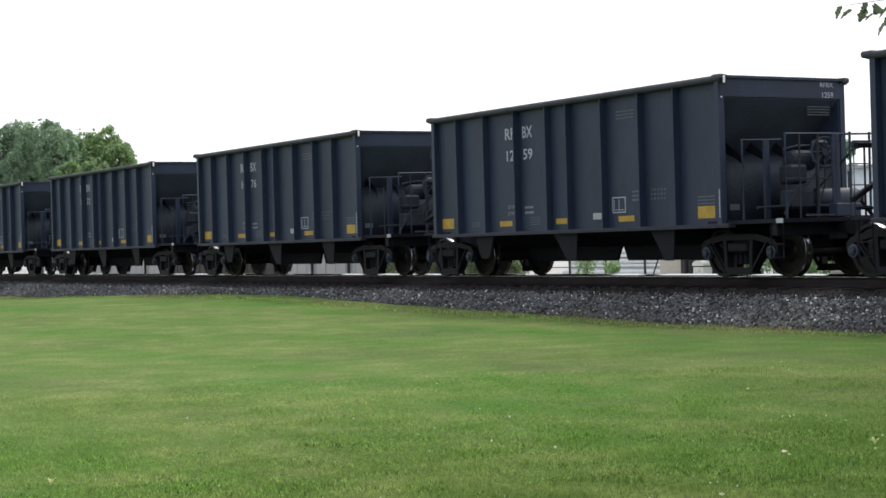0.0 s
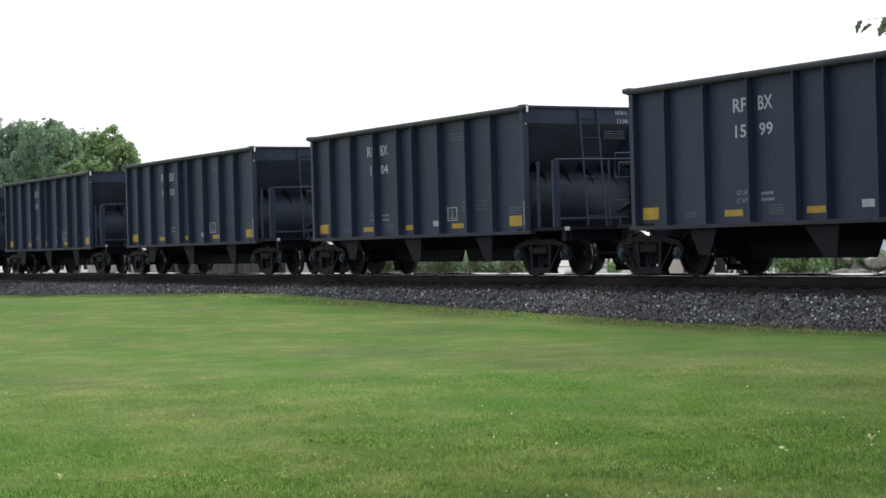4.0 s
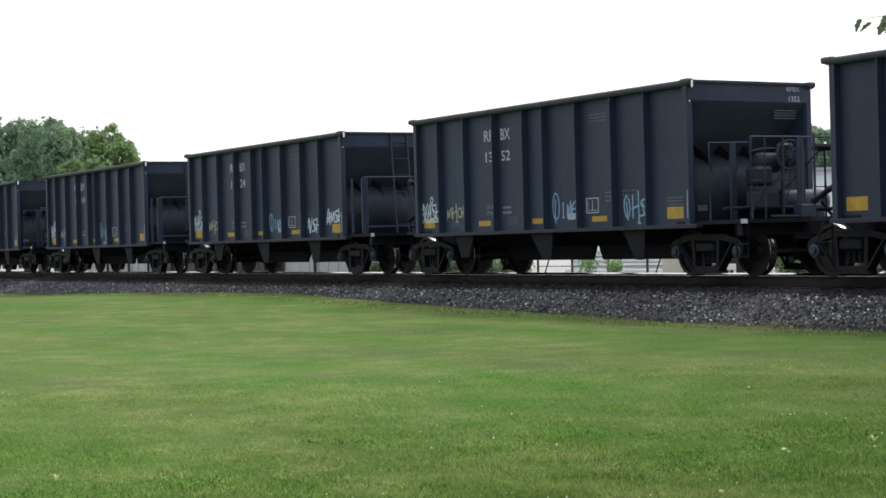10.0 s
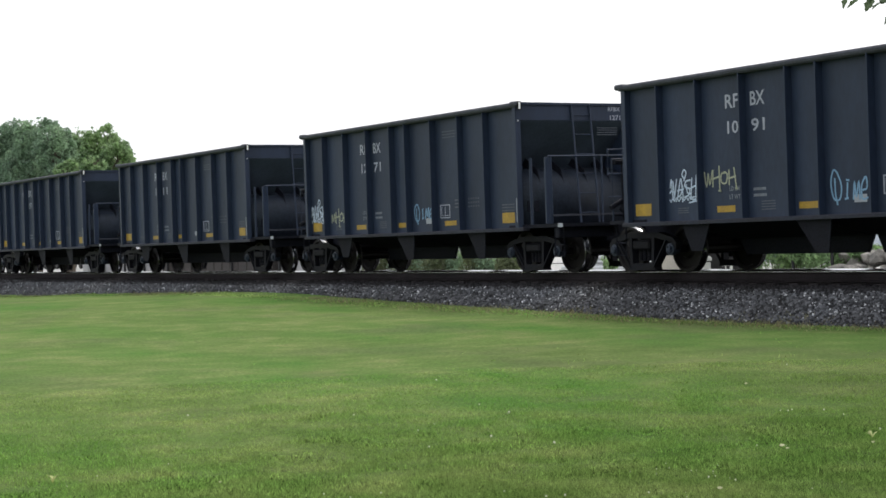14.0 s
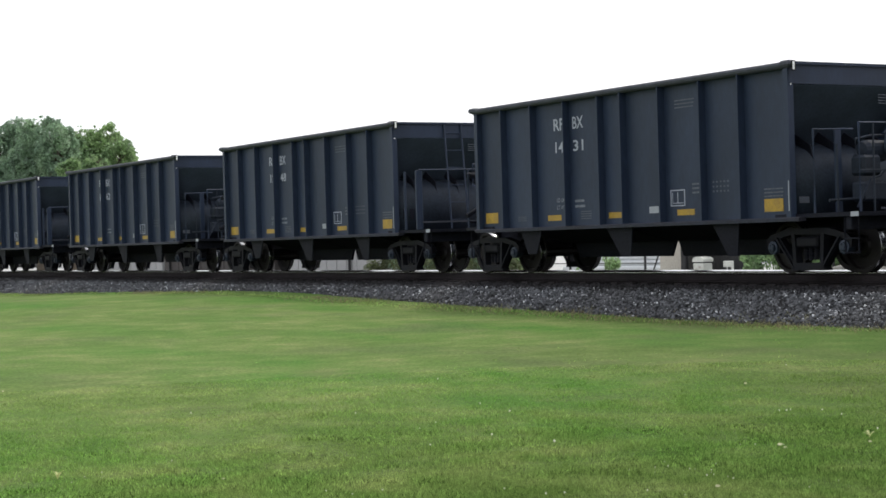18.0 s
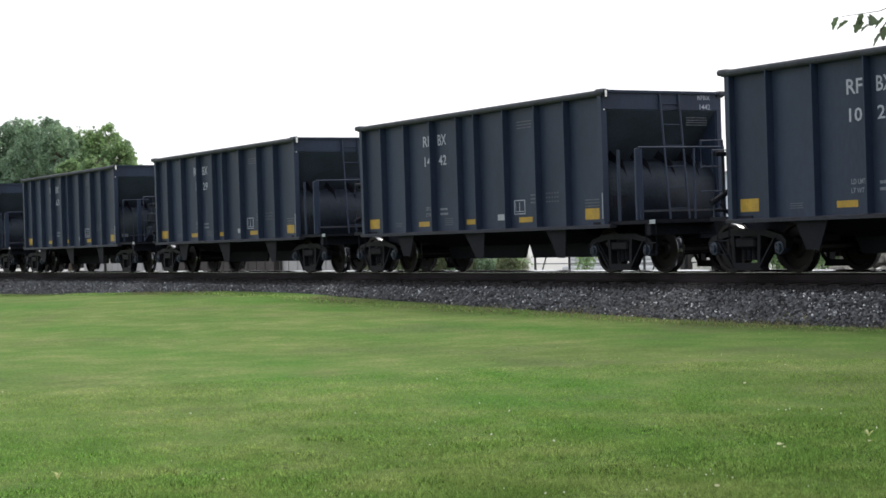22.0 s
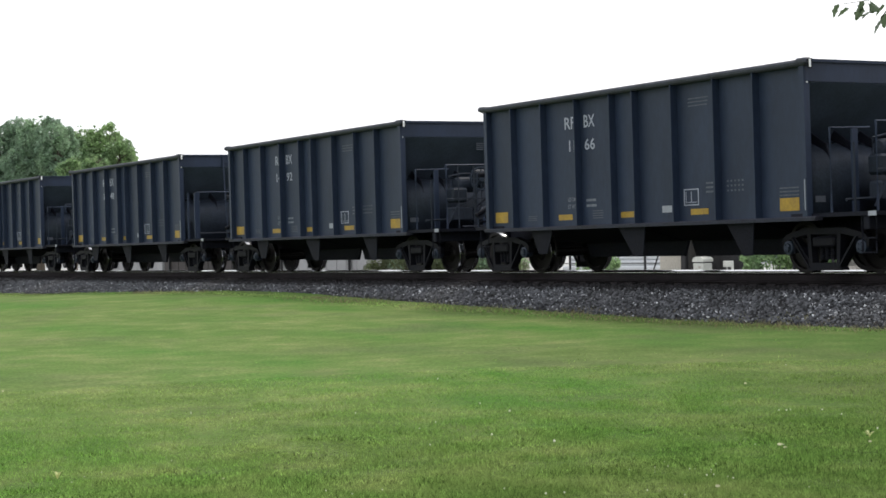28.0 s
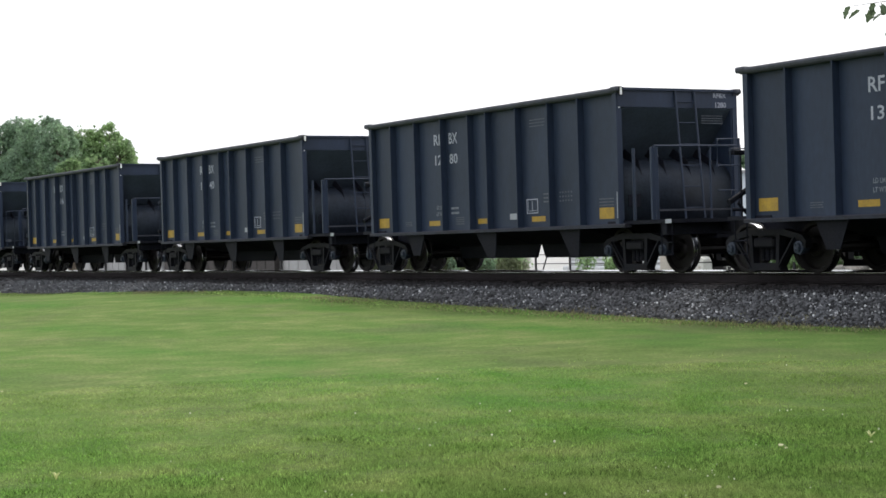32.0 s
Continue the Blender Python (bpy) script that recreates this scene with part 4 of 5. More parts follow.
def build_train():
    proto = {}
    for i, (number, end) in enumerate(TRAIN):
        if end in proto:
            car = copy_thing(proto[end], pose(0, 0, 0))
        else:
            proto[end] = None
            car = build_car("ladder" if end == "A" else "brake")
        CARS.append(car)
        if proto[end] is None:
            proto[end] = car
    for i, ((number, end), car) in enumerate(zip(TRAIN, CARS)):
        k = i - 1
        mark = "HL" if number == "1002" else "RF"
        y = PANEL - 0.004
        shared("reporting_mark", letters(mark, 0.37, 0.25), car, pose(-2.176, y, 2.975))
        shared("reporting_mark", letters("BX", 0.38, 0.25), car, pose(-1.496, y, 2.975))
        a = number[:2]
        w = 0.20 if a == "11" else 0.30
        shared("weight_stencil", letters("LD LMT", 0.34, 0.085, MIDTONE), car, pose(-2.125, y, 1.488))
        shared("weight_stencil", letters("LT WT", 0.30, 0.085, MIDTONE), car, pose(-2.130, y, 1.338))
        shared("car_number", letters(a, w, 0.23), car, pose(-1.831 - w, y, 2.515))
        shared("car_number", letters(number[2:], 0.36, 0.23), car, pose(-1.486, y, 2.515))
        shared("end_mark", letters(mark + "BX", 0.33, 0.09), car, pose(HALF + 0.018, 0.84, 3.50, 0, 0, 90))
        shared("end_number", letters(number, 0.28, 0.11), car, pose(HALF + 0.018, 0.89, 3.30, 0, 0, 90))
        words = "dark blue-grey open-top hopper railway car with " + ("ladder at its end" if end == "A" else "brake gear at its end")
        if 14 <= k <= 20:
            words = "dark blue-grey open-top hopper railway car with blue and white graffiti"
        tagged(car, words)
        if k == 34:
            part("pale_label", strip(bmesh.new(), -4.82, -4.65, 1.37, 1.58, PANEL), LABEL, car, "small pale square label")
        if k == 14:
            tag_paint(car, "DHS", 2.95, 3.72, 1.15, 1.58, SPRAY_B, 91, 0.038)
        if k == 15:
            tag_paint(car, "VSH", 2.95, 3.62, 1.15, 1.50, SPRAY_W, 92, 0.038)
            tag_paint(car, "AMSH", 4.02, 4.90, 1.36, 1.72, SPRAY_W, 93, 0.038)
        if k in BLUE:
            lo, hi, raised = BLUE[k]
            tag_paint(car, "DIME", 0.46, 1.34, lo, hi, SPRAY_B, 50 + k, 0.034, 2.0, (0.84, hi + 0.02) if raised else None, (0.75, lo - 0.2, 0.35) if k in (16, 17) else None)
            shift = 1.15 if k == 19 else 0.0
            low = -0.10 if k == 14 else 0.0
            tag_paint(car, "VASH", -4.92 + shift, -4.18 + shift, 1.42 + low, 1.78 + low, SPRAY_W, 10 + k, 0.031, 1.0, (-4.62 + shift, 1.77 + low), (-5.0 + shift, 1.34 + low, 0.80))
            tag_paint(car, "WHOH" if k % 2 else "MHOH", -3.84 + shift * 0.9, -2.95 + shift * 0.9, 1.31 + 0.25 * shift, 1.60 + 0.25 * shift, SPRAY_Y, 30 + k, 0.032)


build_train()
# ---- beyond the track: buildings, fence, stacked pipes, barrels, bushes, rocks ----


def build_warehouse(x0, x1, y0, y1, h, wall, label, bays, pitch=0.08):
    b = new("warehouse")
    b.location = (x0, y0, -0.08)
    w, d = x1 - x0, y1 - y0
    part("wall", box(bmesh.new(), 0, w, 0, 0.25, 0, h), wall, b)
    part("wall", box(bmesh.new(), 0, w, d - 0.25, d, 0, h), wall, b)
    part("wall", box(bmesh.new(), 0, 0.25, 0.25, d - 0.25, 0, h), wall, b)
    part("wall", box(bmesh.new(), w - 0.25, w, 0.25, d - 0.25, 0, h), wall, b)
    part("roof", prism(bmesh.new(), [(-0.4, h), (d / 2, h + d * pitch), (d + 0.4, h), (d + 0.4, h + 0.15), (d / 2, h + d * pitch + 0.18), (-0.4, h + 0.15)], "x", -0.4, w + 0.4), ROOFM, b)
    n = int(w / 1.2)
    rib = box(bmesh.new(), 0, 0.08, -0.04, 0, 0.05, h - 0.02)
    me = bpy.data.meshes.new("wall_rib")
    rib.to_mesh(me)
    rib.free()
    me.materials.append(wall)
    for i in range(1, n):
        shared("wall_rib", me, b, pose(i * w / n, 0, 0))
    for u in bays:
        part("downpipe", box(bmesh.new(), u, u + 0.14, -0.2, -0.06, 0.0, h - 0.1, 0.02), BLACKMETAL, b)
    return tagged(b, label, "building", kind="")


build_warehouse(-93.2, -79.8, 44, 52, 4.2, WALLPALE, "pale grey metal-sided shed with dark downpipes", (0.4, 4.6, 9.1, 13.0))
build_warehouse(-128.4, -112.2, 44, 52, 3.4, WALLPALE, "long low pale grey metal shed beyond the track", (5.0, 9.5, 13.4))


def build_office():
    b = build_warehouse(-111.8, -94.0, 44, 50, 3.0, DARKWALL, "low dark brown brick building with blue-grey windows", (1.2, 12.0))
    for x in (3.0, 6.2, 9.4, 14.6):
        frame_ob = part("window", box(bmesh.new(), x - 0.06, x + 1.36, -0.07, -0.045, 0.84, 1.96), WHITEBOX, b)
        part("pane", box(bmesh.new(), x, x + 1.3, -0.09, -0.075, 0.9, 1.9), GLASS, frame_ob)


build_office()


def build_trailer(x, y, w):
    t = new("box_trailer")
    t.location = (x, y, -0.08)
    part("body", box(bmesh.new(), 0, w, 0, 2.4, 0.9, 3.4, 0.05), WHITEBOX, t)
    part("chassis", box(bmesh.new(), 0.2, w - 0.2, 0.3, 2.1, 0.68, 0.9), BLACKMETAL, t)
    for u in (0.8, 1.9, w - 1.2):
        for yy in (0.1, 2.0):
            part("wheel", lathe(bmesh.new(), [(0.2, 0.0), (0.45, 0.02), (0.48, 0.08), (0.48, 0.2), (0.45, 0.26), (0.2, 0.28)], 16, (u, yy, 0.48)), BLACKMETAL, t)
    tagged(t, "white box trailer parked far off in the yard", "trailer", "parked trailers")


for x, y, w in ((-200, 58, 6.5), (-191, 59, 7.0), (-181.5, 58.5, 5.5), (-174, 57, 4.5)):
    build_trailer(x, y, w)
build_warehouse(-84, -56, 62, 76, 4.85, WALLBLUE, "low white-blue sided building beyond the yard", (10.0, 20.0), 0.012)


def build_pipe_stack():
    """Rows of pale pipes stacked behind the fence, each a thing of its own."""
    bm = tube(bmesh.new(), [(-3.9, 0, 0), (3.9, 0, 0)], 0.13, 12)
    first = part("pipe", bm, STACK)
    first.location = (-64.6, 47.5, 0.06)
    tagged(first, "pale grey plastic pipe stacked in the yard", "pipe", "stacked pipes")
    for row in range(5):
        for c in range(5 - row):
            if row or c:
                copy_thing(first, pose(-64.6 + 0.15 * ((row * 3 + c) % 4), 47.5 + 0.27 * c + 0.135 * row, 0.06 + 0.235 * row))


build_pipe_stack()


def build_fence():
    f = new("yard_fence")
    f.location = (-68.75, 46.0, -0.08)
    for i in range(4):
        part("post", box(bmesh.new(), i * 2.86 - 0.04, i * 2.86 + 0.04, -0.04, 0.04, 0, 1.6), BLACKMETAL, f)
        if i < 4:
            part("brace", tube(bmesh.new(), [(i * 2.86 + 0.5, 0.02, 0.0), (i * 2.86 + 1.35, 0.02, 1.5)], 0.035, 6), BLACKMETAL, f)
    for z in (0.42, 0.85, 1.5):
        part("rail_bar", tube(bmesh.new(), [(0, -0.06, z), (9.7, -0.06, z)], 0.022, 6), BLACKMETAL, f)
    return tagged(f, "black steel rail fence with diagonal braces in the yard", "fence")


build_fence()


def build_blocks():
    bm = box(bmesh.new(), -57.85, -56.22, 45.0, 45.12, -0.08, 1.9, 0.02)
    tagged(part("concrete_block", bm, BLOCK), "weathered beige concrete block on the yard", "block")
    bm = box(bmesh.new(), -56.2, -55.9, 44.8, 45.0, -0.08, 3.2, 0.02)
    tagged(part("yard_post", bm, BLACKMETAL), "dark steel post in the yard", "post")
    t = new("equipment_crate")
    t.location = (-55.0, 45.0, -0.08)
    part("body", box(bmesh.new(), -0.34, 0.30, -0.25, 0.25, 0.0, 0.44, 0.03), WHITEBOX, t)
    part("gap", box(bmesh.new(), -0.28, 0.24, -0.20, 0.20, 0.44, 0.49), BLACKMETAL, t)
    lid = bmesh.new()
    prism(lid, [(-0.36, 0.49), (0.33, 0.49), (0.34, 0.60), (0.20, 0.68), (-0.14, 0.70), (-0.33, 0.62)], "y", -0.27, 0.27)
    part("lid", lid, WHITEBOX, t)
    for k, z in ((-0.20, 0.12), (0.02, 0.22)):
        part("dark_patch", box(bmesh.new(), k, k + 0.13, -0.258, -0.25, z, z + 0.09), BLOCK, t)
    tagged(t, "off-white weathered equipment crate standing on the yard", "crate")
    bm = box(bmesh.new(), -70.3, -69.35, 45.9, 46.05, -0.08, 2.9, 0.04)
    tagged(part("gate_pillar", bm, BLOCK), "beige concrete gate pillar beside the fence", "pillar")
    # black boards added as the deep shade behind the crate, board by board
    screen = new("timber_screen")
    screen.location = (-57.07, 45.9, -0.08)
    board = box(bmesh.new(), 0.0, 0.29, -0.02, 0.02, 0.0, 2.2, 0.006)
    me = bpy.data.meshes.new("board")
    board.to_mesh(me)
    board.free()
    me.materials.append(BLACKMETAL)
    for i in range(14):
        shared("board", me, screen, pose(i * 0.3, 0, 0))
    tagged(screen, "black board screen standing for the deep shade behind the crate", "screen")
    t = new("utility_cabinet")
    t.location = (-53.4, 45.0, -0.08)
    part("body", box(bmesh.new(), -0.27, 0.27, -0.07, 0.07, 0.0, 0.52, 0.03), WHITEBOX, t)
    for k in (-0.24, 0.04):
        part("vent", box(bmesh.new(), k, k + 0.2, -0.09, -0.07, 0.15, 0.28), BLACKMETAL, t)
    part("plinth", box(bmesh.new(), -0.34, 0.34, -0.10, 0.10, -0.04, 0.06), BLOCK, t)
    tagged(t, "off-white utility cabinet with dark vents on the yard", "cabinet")
    for x, y in ((-48.9, 44.4), (-46.8, 44.4), (-97.6, 58.5)):
        tagged(part("yard_pole", tube(bmesh.new(), [(x, y, -0.08), (x, y, 2.6)], 0.06, 8), BLACKMETAL), "thin dark steel pole in the yard", "pole")


build_blocks()


def cluster_leaves(rng, centres, radii, count, size, flat=0.75):
    """Leaf cards scattered through blobs: vertices (n*4,3) and faces."""
    c = np.asarray(centres, float)
    r = np.asarray(radii, float)
    pick = rng.choice(len(c), count, p=r ** 2 / (r ** 2).sum())
    d = rng.normal(size=(count, 3))
    d /= np.linalg.norm(d, axis=1)[:, None]
    rad = r[pick] * (0.25 + 0.85 * rng.random(count) ** 0.45)
    p = c[pick] + d * rad[:, None] * np.array((1, 1, flat))
    nrm = d + 0.9 * rng.normal(size=(count, 3))
    nrm /= np.linalg.norm(nrm, axis=1)[:, None]
    u = np.cross(nrm, rng.normal(size=(count, 3)))
    u /= np.linalg.norm(u, axis=1)[:, None]
    w = np.cross(nrm, u)
    s = (size * rng.uniform(0.6, 1.4, count))[:, None]
    v = np.stack((p - u * s, p - w * s * 0.55, p + u * s, p + w * s * 0.55), 1).reshape(-1, 3)
    return v, np.arange(count * 4).reshape(-1, 4)


def build_tree(x, y, h, spread, seed, leaf, count, size, base=0.3, lobes=95):
    rng = np.random.default_rng(seed)
    t = new("tree")
    t.location = (x, y, -0.1)
    bm = bmesh.new()
    lean = rng.uniform(-0.3, 0.3, 2)
    tube(bm, [(0, 0, -0.1), (lean[0] * 0.3, lean[1] * 0.3, h * 0.2), (lean[0], lean[1], h * 0.45), (lean[0] * 1.5, lean[1] * 1.5, h * 0.8)], [h * 0.028, h * 0.022, h * 0.016, h * 0.005], 9)
    part("trunk", bm, BARK, t)
    cs, rs = [], []
    for i in range(lobes):
        a = i * 2.4 + rng.uniform(-0.4, 0.4)
        u = (i + 0.5) / lobes
        z = h * (base + (0.95 - base) * u) + rng.uniform(-0.05, 0.03) * h
        env = spread * (1 - max(0, u) ** 2.4) ** 0.5 * (0.55 + 0.45 * min(1, u * 3))
        r = env * rng.uniform(0.35, 1.0)
        cs.append((r * math.cos(a), r * math.sin(a), z))
        rs.append(spread * rng.uniform(0.09, 0.235))
    limb = bmesh.new()
    for i in range(0, lobes, 5):
        cx, cy, cz = cs[i]
        z0 = max(h * 0.18, cz - 0.5 * math.hypot(cx, cy) - h * 0.08)
        tube(limb, [(lean[0] * z0 / h, lean[1] * z0 / h, z0), (cx * 0.5, cy * 0.5, (z0 + cz) / 2 + 0.3), (cx, cy, cz)], [h * 0.011, h * 0.007, h * 0.003], 5)
    tagged(part("limbs", limb, BARK, t), kind="stuff")
    # ragged sprigs past the outline
    for i in range(lobes // 2):
        d = rng.normal(size=3)
        d /= np.linalg.norm(d)
        k = rng.integers(lobes)
        cs.append(tuple(np.array(cs[k]) + d * rs[k] * rng.uniform(0.9, 1.4) * np.array((1, 1, 0.75))))
        rs.append(spread * rng.uniform(0.03, 0.07))
    v, f = cluster_leaves(rng, cs, rs, count, size)
    crown = soup("crown", v, f, leaf, t)
    return t




def build_crown_tree(x, y, boughs, seed, leaf, count, size, sprigs=()):
    """A tall tree with a broken crown: boughs are (x, y, height, reach, half height) masses that melt into one another, with gaps."""
    rng = np.random.default_rng(seed)
    t = new("tree")
    t.location = (x, y, -0.1)
    top = max(b[2] for b in boughs)
    bm = bmesh.new()
    tube(bm, [(0, 0, -0.1), (0.1, 0.1, top * 0.25), (-0.1, 0.2, top * 0.6), (0, 0.1, top)], [0.40, 0.30, 0.20, 0.06], 9)
    part("trunk", bm, BARK, t)
    limb = bmesh.new()
    pts = []
    weight = np.array([b[3] * (b[3] + b[4]) for b in boughs])
    for (bx, by, bz, r, rz), w in zip(boughs, weight / weight.sum()):
        o = Vector((bx - x, by - y, bz))
        tube(limb, [(0, 0.1, max(1.5, bz - rz - 1.5)), (o.x * 0.5, o.y * 0.5, bz - rz * 0.8), o, o + Vector((0.2, 0.1, rz * 0.8))], [0.16, 0.11, 0.07, 0.02], 6)
        for k in range(7):
            d = Vector(rng.normal(size=3)).normalized()
            tube(limb, [o, o + Vector((d.x * r * 0.5, d.y * r * 0.5, d.z * rz * 0.5 + 0.1)), o + Vector((d.x * r, d.y * r, d.z * rz)) * 0.95], [0.05, 0.03, 0.012], 5)
        n = int(count * w * 2.6)
        d = rng.normal(size=(n, 3))
        d /= np.linalg.norm(d, axis=1)[:, None]
        # lumpy outline: the reach swells and shrinks over the bough
        lump = np.array([0.24 * noise.noise(Vector(q) * 1.9 + Vector((seed, bx, 0))) + 0.17 * noise.noise(Vector(q) * 4.6 + Vector((0, seed, bz))) for q in d])
        rad = (0.30 + 0.70 * rng.random(n) ** 0.5) * (1.0 + lump)
        pts.append(np.stack((o.x + d[:, 0] * rad * r, o.y + d[:, 1] * rad * r, o.z + d[:, 2] * rad * rz), 1))
    for sx, sy, sz, sr in sprigs:
        n = int(count * 0.006)
        tube(limb, [(sx - x, sy - y, sz - 1.2), (sx - x, sy - y, sz)], [0.03, 0.01], 5)
        pts.append(np.array((sx - x, sy - y, sz)) + sr * rng.normal(size=(n, 3)) * 0.5)
    tagged(part("limbs", limb, BARK, t), kind="stuff")
    p = np.concatenate(pts)
    # clumps: leaves gather in uneven tufts and leave holes between them
    dens = np.array([noise.noise(Vector(q) * 0.95 + Vector((0, 0, seed))) + 0.75 * noise.noise(Vector(q) * 2.3 + Vector((seed, 0, 0))) for q in p])
    p = p[dens + rng.normal(0, 0.10, len(p)) > 0.09]
    m = len(p)
    # leaves face out of their tuft and a little upwards
    off = (Vector((0.25, 0, 0)), Vector((0, 0.25, 0)), Vector((0, 0, 0.25)))
    tuft = lambda q: noise.noise(q * 0.95 + Vector((0, 0, seed)))
    grad = np.array([[tuft(Vector(q) - o) - tuft(Vector(q) + o) for o in off] for q in p])
    grad /= np.linalg.norm(grad, axis=1)[:, None] + 1e-6
    nrm = 0.9 * rng.normal(size=(m, 3)) + 1.3 * grad + np.array((0.0, 0.0, 0.7))
    nrm /= np.linalg.norm(nrm, axis=1)[:, None]
    u = np.cross(nrm, rng.normal(size=(m, 3)))
    u /= np.linalg.norm(u, axis=1)[:, None]
    w = np.cross(nrm, u)
    sc = (size * rng.uniform(0.6, 1.4, m))[:, None]
    v = np.stack((p - u * sc, p - w * sc * 0.6, p + u * sc, p + w * sc * 0.6), 1).reshape(-1, 3)
    soup("crown", v, np.arange(m * 4).reshape(-1, 4), leaf, t)
    return tagged(t, "large leafy green deciduous tree with uneven crown", "tree", "trees beyond the track")


build_crown_tree(-149.0, 47.0, ((-147.2, 47.0, 10.93, 2.30, 2.75), (-153.4, 47.0, 11.12, 2.05, 2.75), (-143.2, 47.0, 10.06, 1.80, 2.75), (-150.3, 47.0, 8.7, 3.9, 2.6), (-150.3, 48.0, 5.6, 3.6, 2.6)), 1, LEAF_DARK, 60000, 0.13)
build_crown_tree(-158.0, 45.0, ((-154.1, 45.0, 10.95, 2.25, 2.9), (-161.4, 45.0, 11.65, 2.25, 3.0), (-157.0, 45.0, 9.0, 3.3, 2.5), (-157.0, 45.0, 5.6, 3.3, 2.6)), 2, LEAF_DARK, 46000, 0.13)
build_crown_tree(-151.0, 54.0, ((-157.1, 54.0, 11.15, 1.90, 2.25), (-150.9, 54.0, 10.88, 1.95, 2.25), (-147.3, 54.0, 9.77, 1.55, 1.95), (-151.0, 54.0, 8.9, 3.4, 2.2), (-151.0, 54.0, 5.8, 3.2, 2.4)), 3, LEAF_LIGHT, 52000, 0.13,
                 ((-150.4, 54.0, 13.0, 0.40), (-149.6, 54.0, 12.85, 0.35), (-148.2, 54.0, 12.25, 0.35), (-157.6, 54.0, 13.2, 0.35)))
build_crown_tree(-137.2, 46.0, ((-137.2, 46.0, 8.40, 1.15, 0.98), (-137.2, 46.0, 6.6, 1.3, 1.4), (-137.0, 46.0, 4.4, 1.3, 1.5)), 4, LEAF_LIGHT, 12000, 0.12)
build_crown_tree(-131.5, 46.2, ((-131.5, 46.2, 8.42, 1.03, 0.95), (-131.5, 46.2, 6.6, 1.2, 1.4), (-131.4, 46.2, 4.4, 1.2, 1.5)), 6, LEAF_LIGHT, 11000, 0.12)
# a low belt of trees behind the pale building
for i, x in enumerate((-104, -97, -90, -83, -76, -69, -62)):
    tagged(build_tree(x, 84 + (i % 2) * 3, 8.2 + 0.45 * (i % 3), 4.4, 20 + i, LEAF_DARK, 9000, 0.20, 0.2, 26), "low dark green tree behind the pale building", "tree", "trees behind the building")


def build_bush(x, y, r, h, seed, leaf, count, size=0.07):
    rng = np.random.default_rng(seed)
    b = new("bush")
    b.location = (x, y, -0.08)
    cs = [(r * 0.7 * rng.uniform(-1, 1), r * 0.5 * rng.uniform(-1, 1), h * rng.uniform(0.25, 0.8)) for _ in range(9)]
    stems = bmesh.new()
    for c in cs:
        tube(stems, [(c[0] * 0.2, c[1] * 0.2, -0.05), (c[0] * 0.6, c[1] * 0.6, c[2] * 0.5), c], [0.025, 0.018, 0.008], 5)
    part("stems", stems, BARK, b)
    v, f = cluster_leaves(rng, cs, [h * rng.uniform(0.25, 0.42) for _ in cs], count, size)
    v[:, 2] = np.maximum(v[:, 2], 0.0)
    soup("foliage", v, f, leaf, b)
    return tagged(b, "bright green leafy bush beside the yard", "bush", "bushes along the yard")


for i, (x, y, r, h) in enumerate(((-51.3, 44.6, 0.8, 0.9), (-50.6, 45.0, 1.0, 1.5), (-49.2, 44.8, 1.0, 1.2), (-47.9, 45.2, 1.0, 1.8), (-46.6, 45.4, 0.9, 1.2), (-62.6, 44.6, 0.3, 1.2), (-61.0, 44.8, 0.2, 0.9))):
    build_bush(x, y, r, h, 40 + i, LEAF_LIGHT, 2600 if r > 0.4 else 500)
WEED = leafmat("dry_weed_leaves", (0.12, 0.14, 0.06), (0.085, 0.11, 0.05))
for i in range(13):
    build_bush(-76.4 + 1.0 * i, 41.6 + 0.5 * (i % 3), 0.8, (1.1, 1.5, 1.0, 1.9, 1.3)[i % 5], 60 + i, (WEED, LEAF_DARK, LEAF_LIGHT)[i % 3], 1700, 0.06)


def build_rocks():
    rng = random.Random(8)
    for i in range(46):
        bm = bmesh.new()
        bmesh.ops.create_icosphere(bm, subdivisions=1, radius=1)
        o = rng.uniform(0, 50)
        for v in bm.verts:
            n = noise.noise(v.co * 1.3 + Vector((o, 0, 0)))
            v.co *= 1 + 1.1 * n
            v.co.z *= 0.75
        s = rng.uniform(0.17, 0.46)
        bmesh.ops.scale(bm, vec=(s * rng.uniform(0.8, 1.4), s, s), verts=bm.verts)
        ob = part("rock", bm, ROCKM)
        tier = 0 if i < 22 else 1 if i < 37 else 2
        ob.matrix_basis = pose(-46.1 + rng.uniform(-0.6, 4.4) * (1 - 0.12 * tier), 45.2 + rng.uniform(-0.9, 0.9) * (1 - 0.3 * tier), 0.05 + 0.40 * tier, 0, 0, rng.uniform(0, 360))
        tagged(ob, "pale rough quarry rock in a heap", "rock", "heap of rocks")


build_rocks()

# ---- stones, ties ----


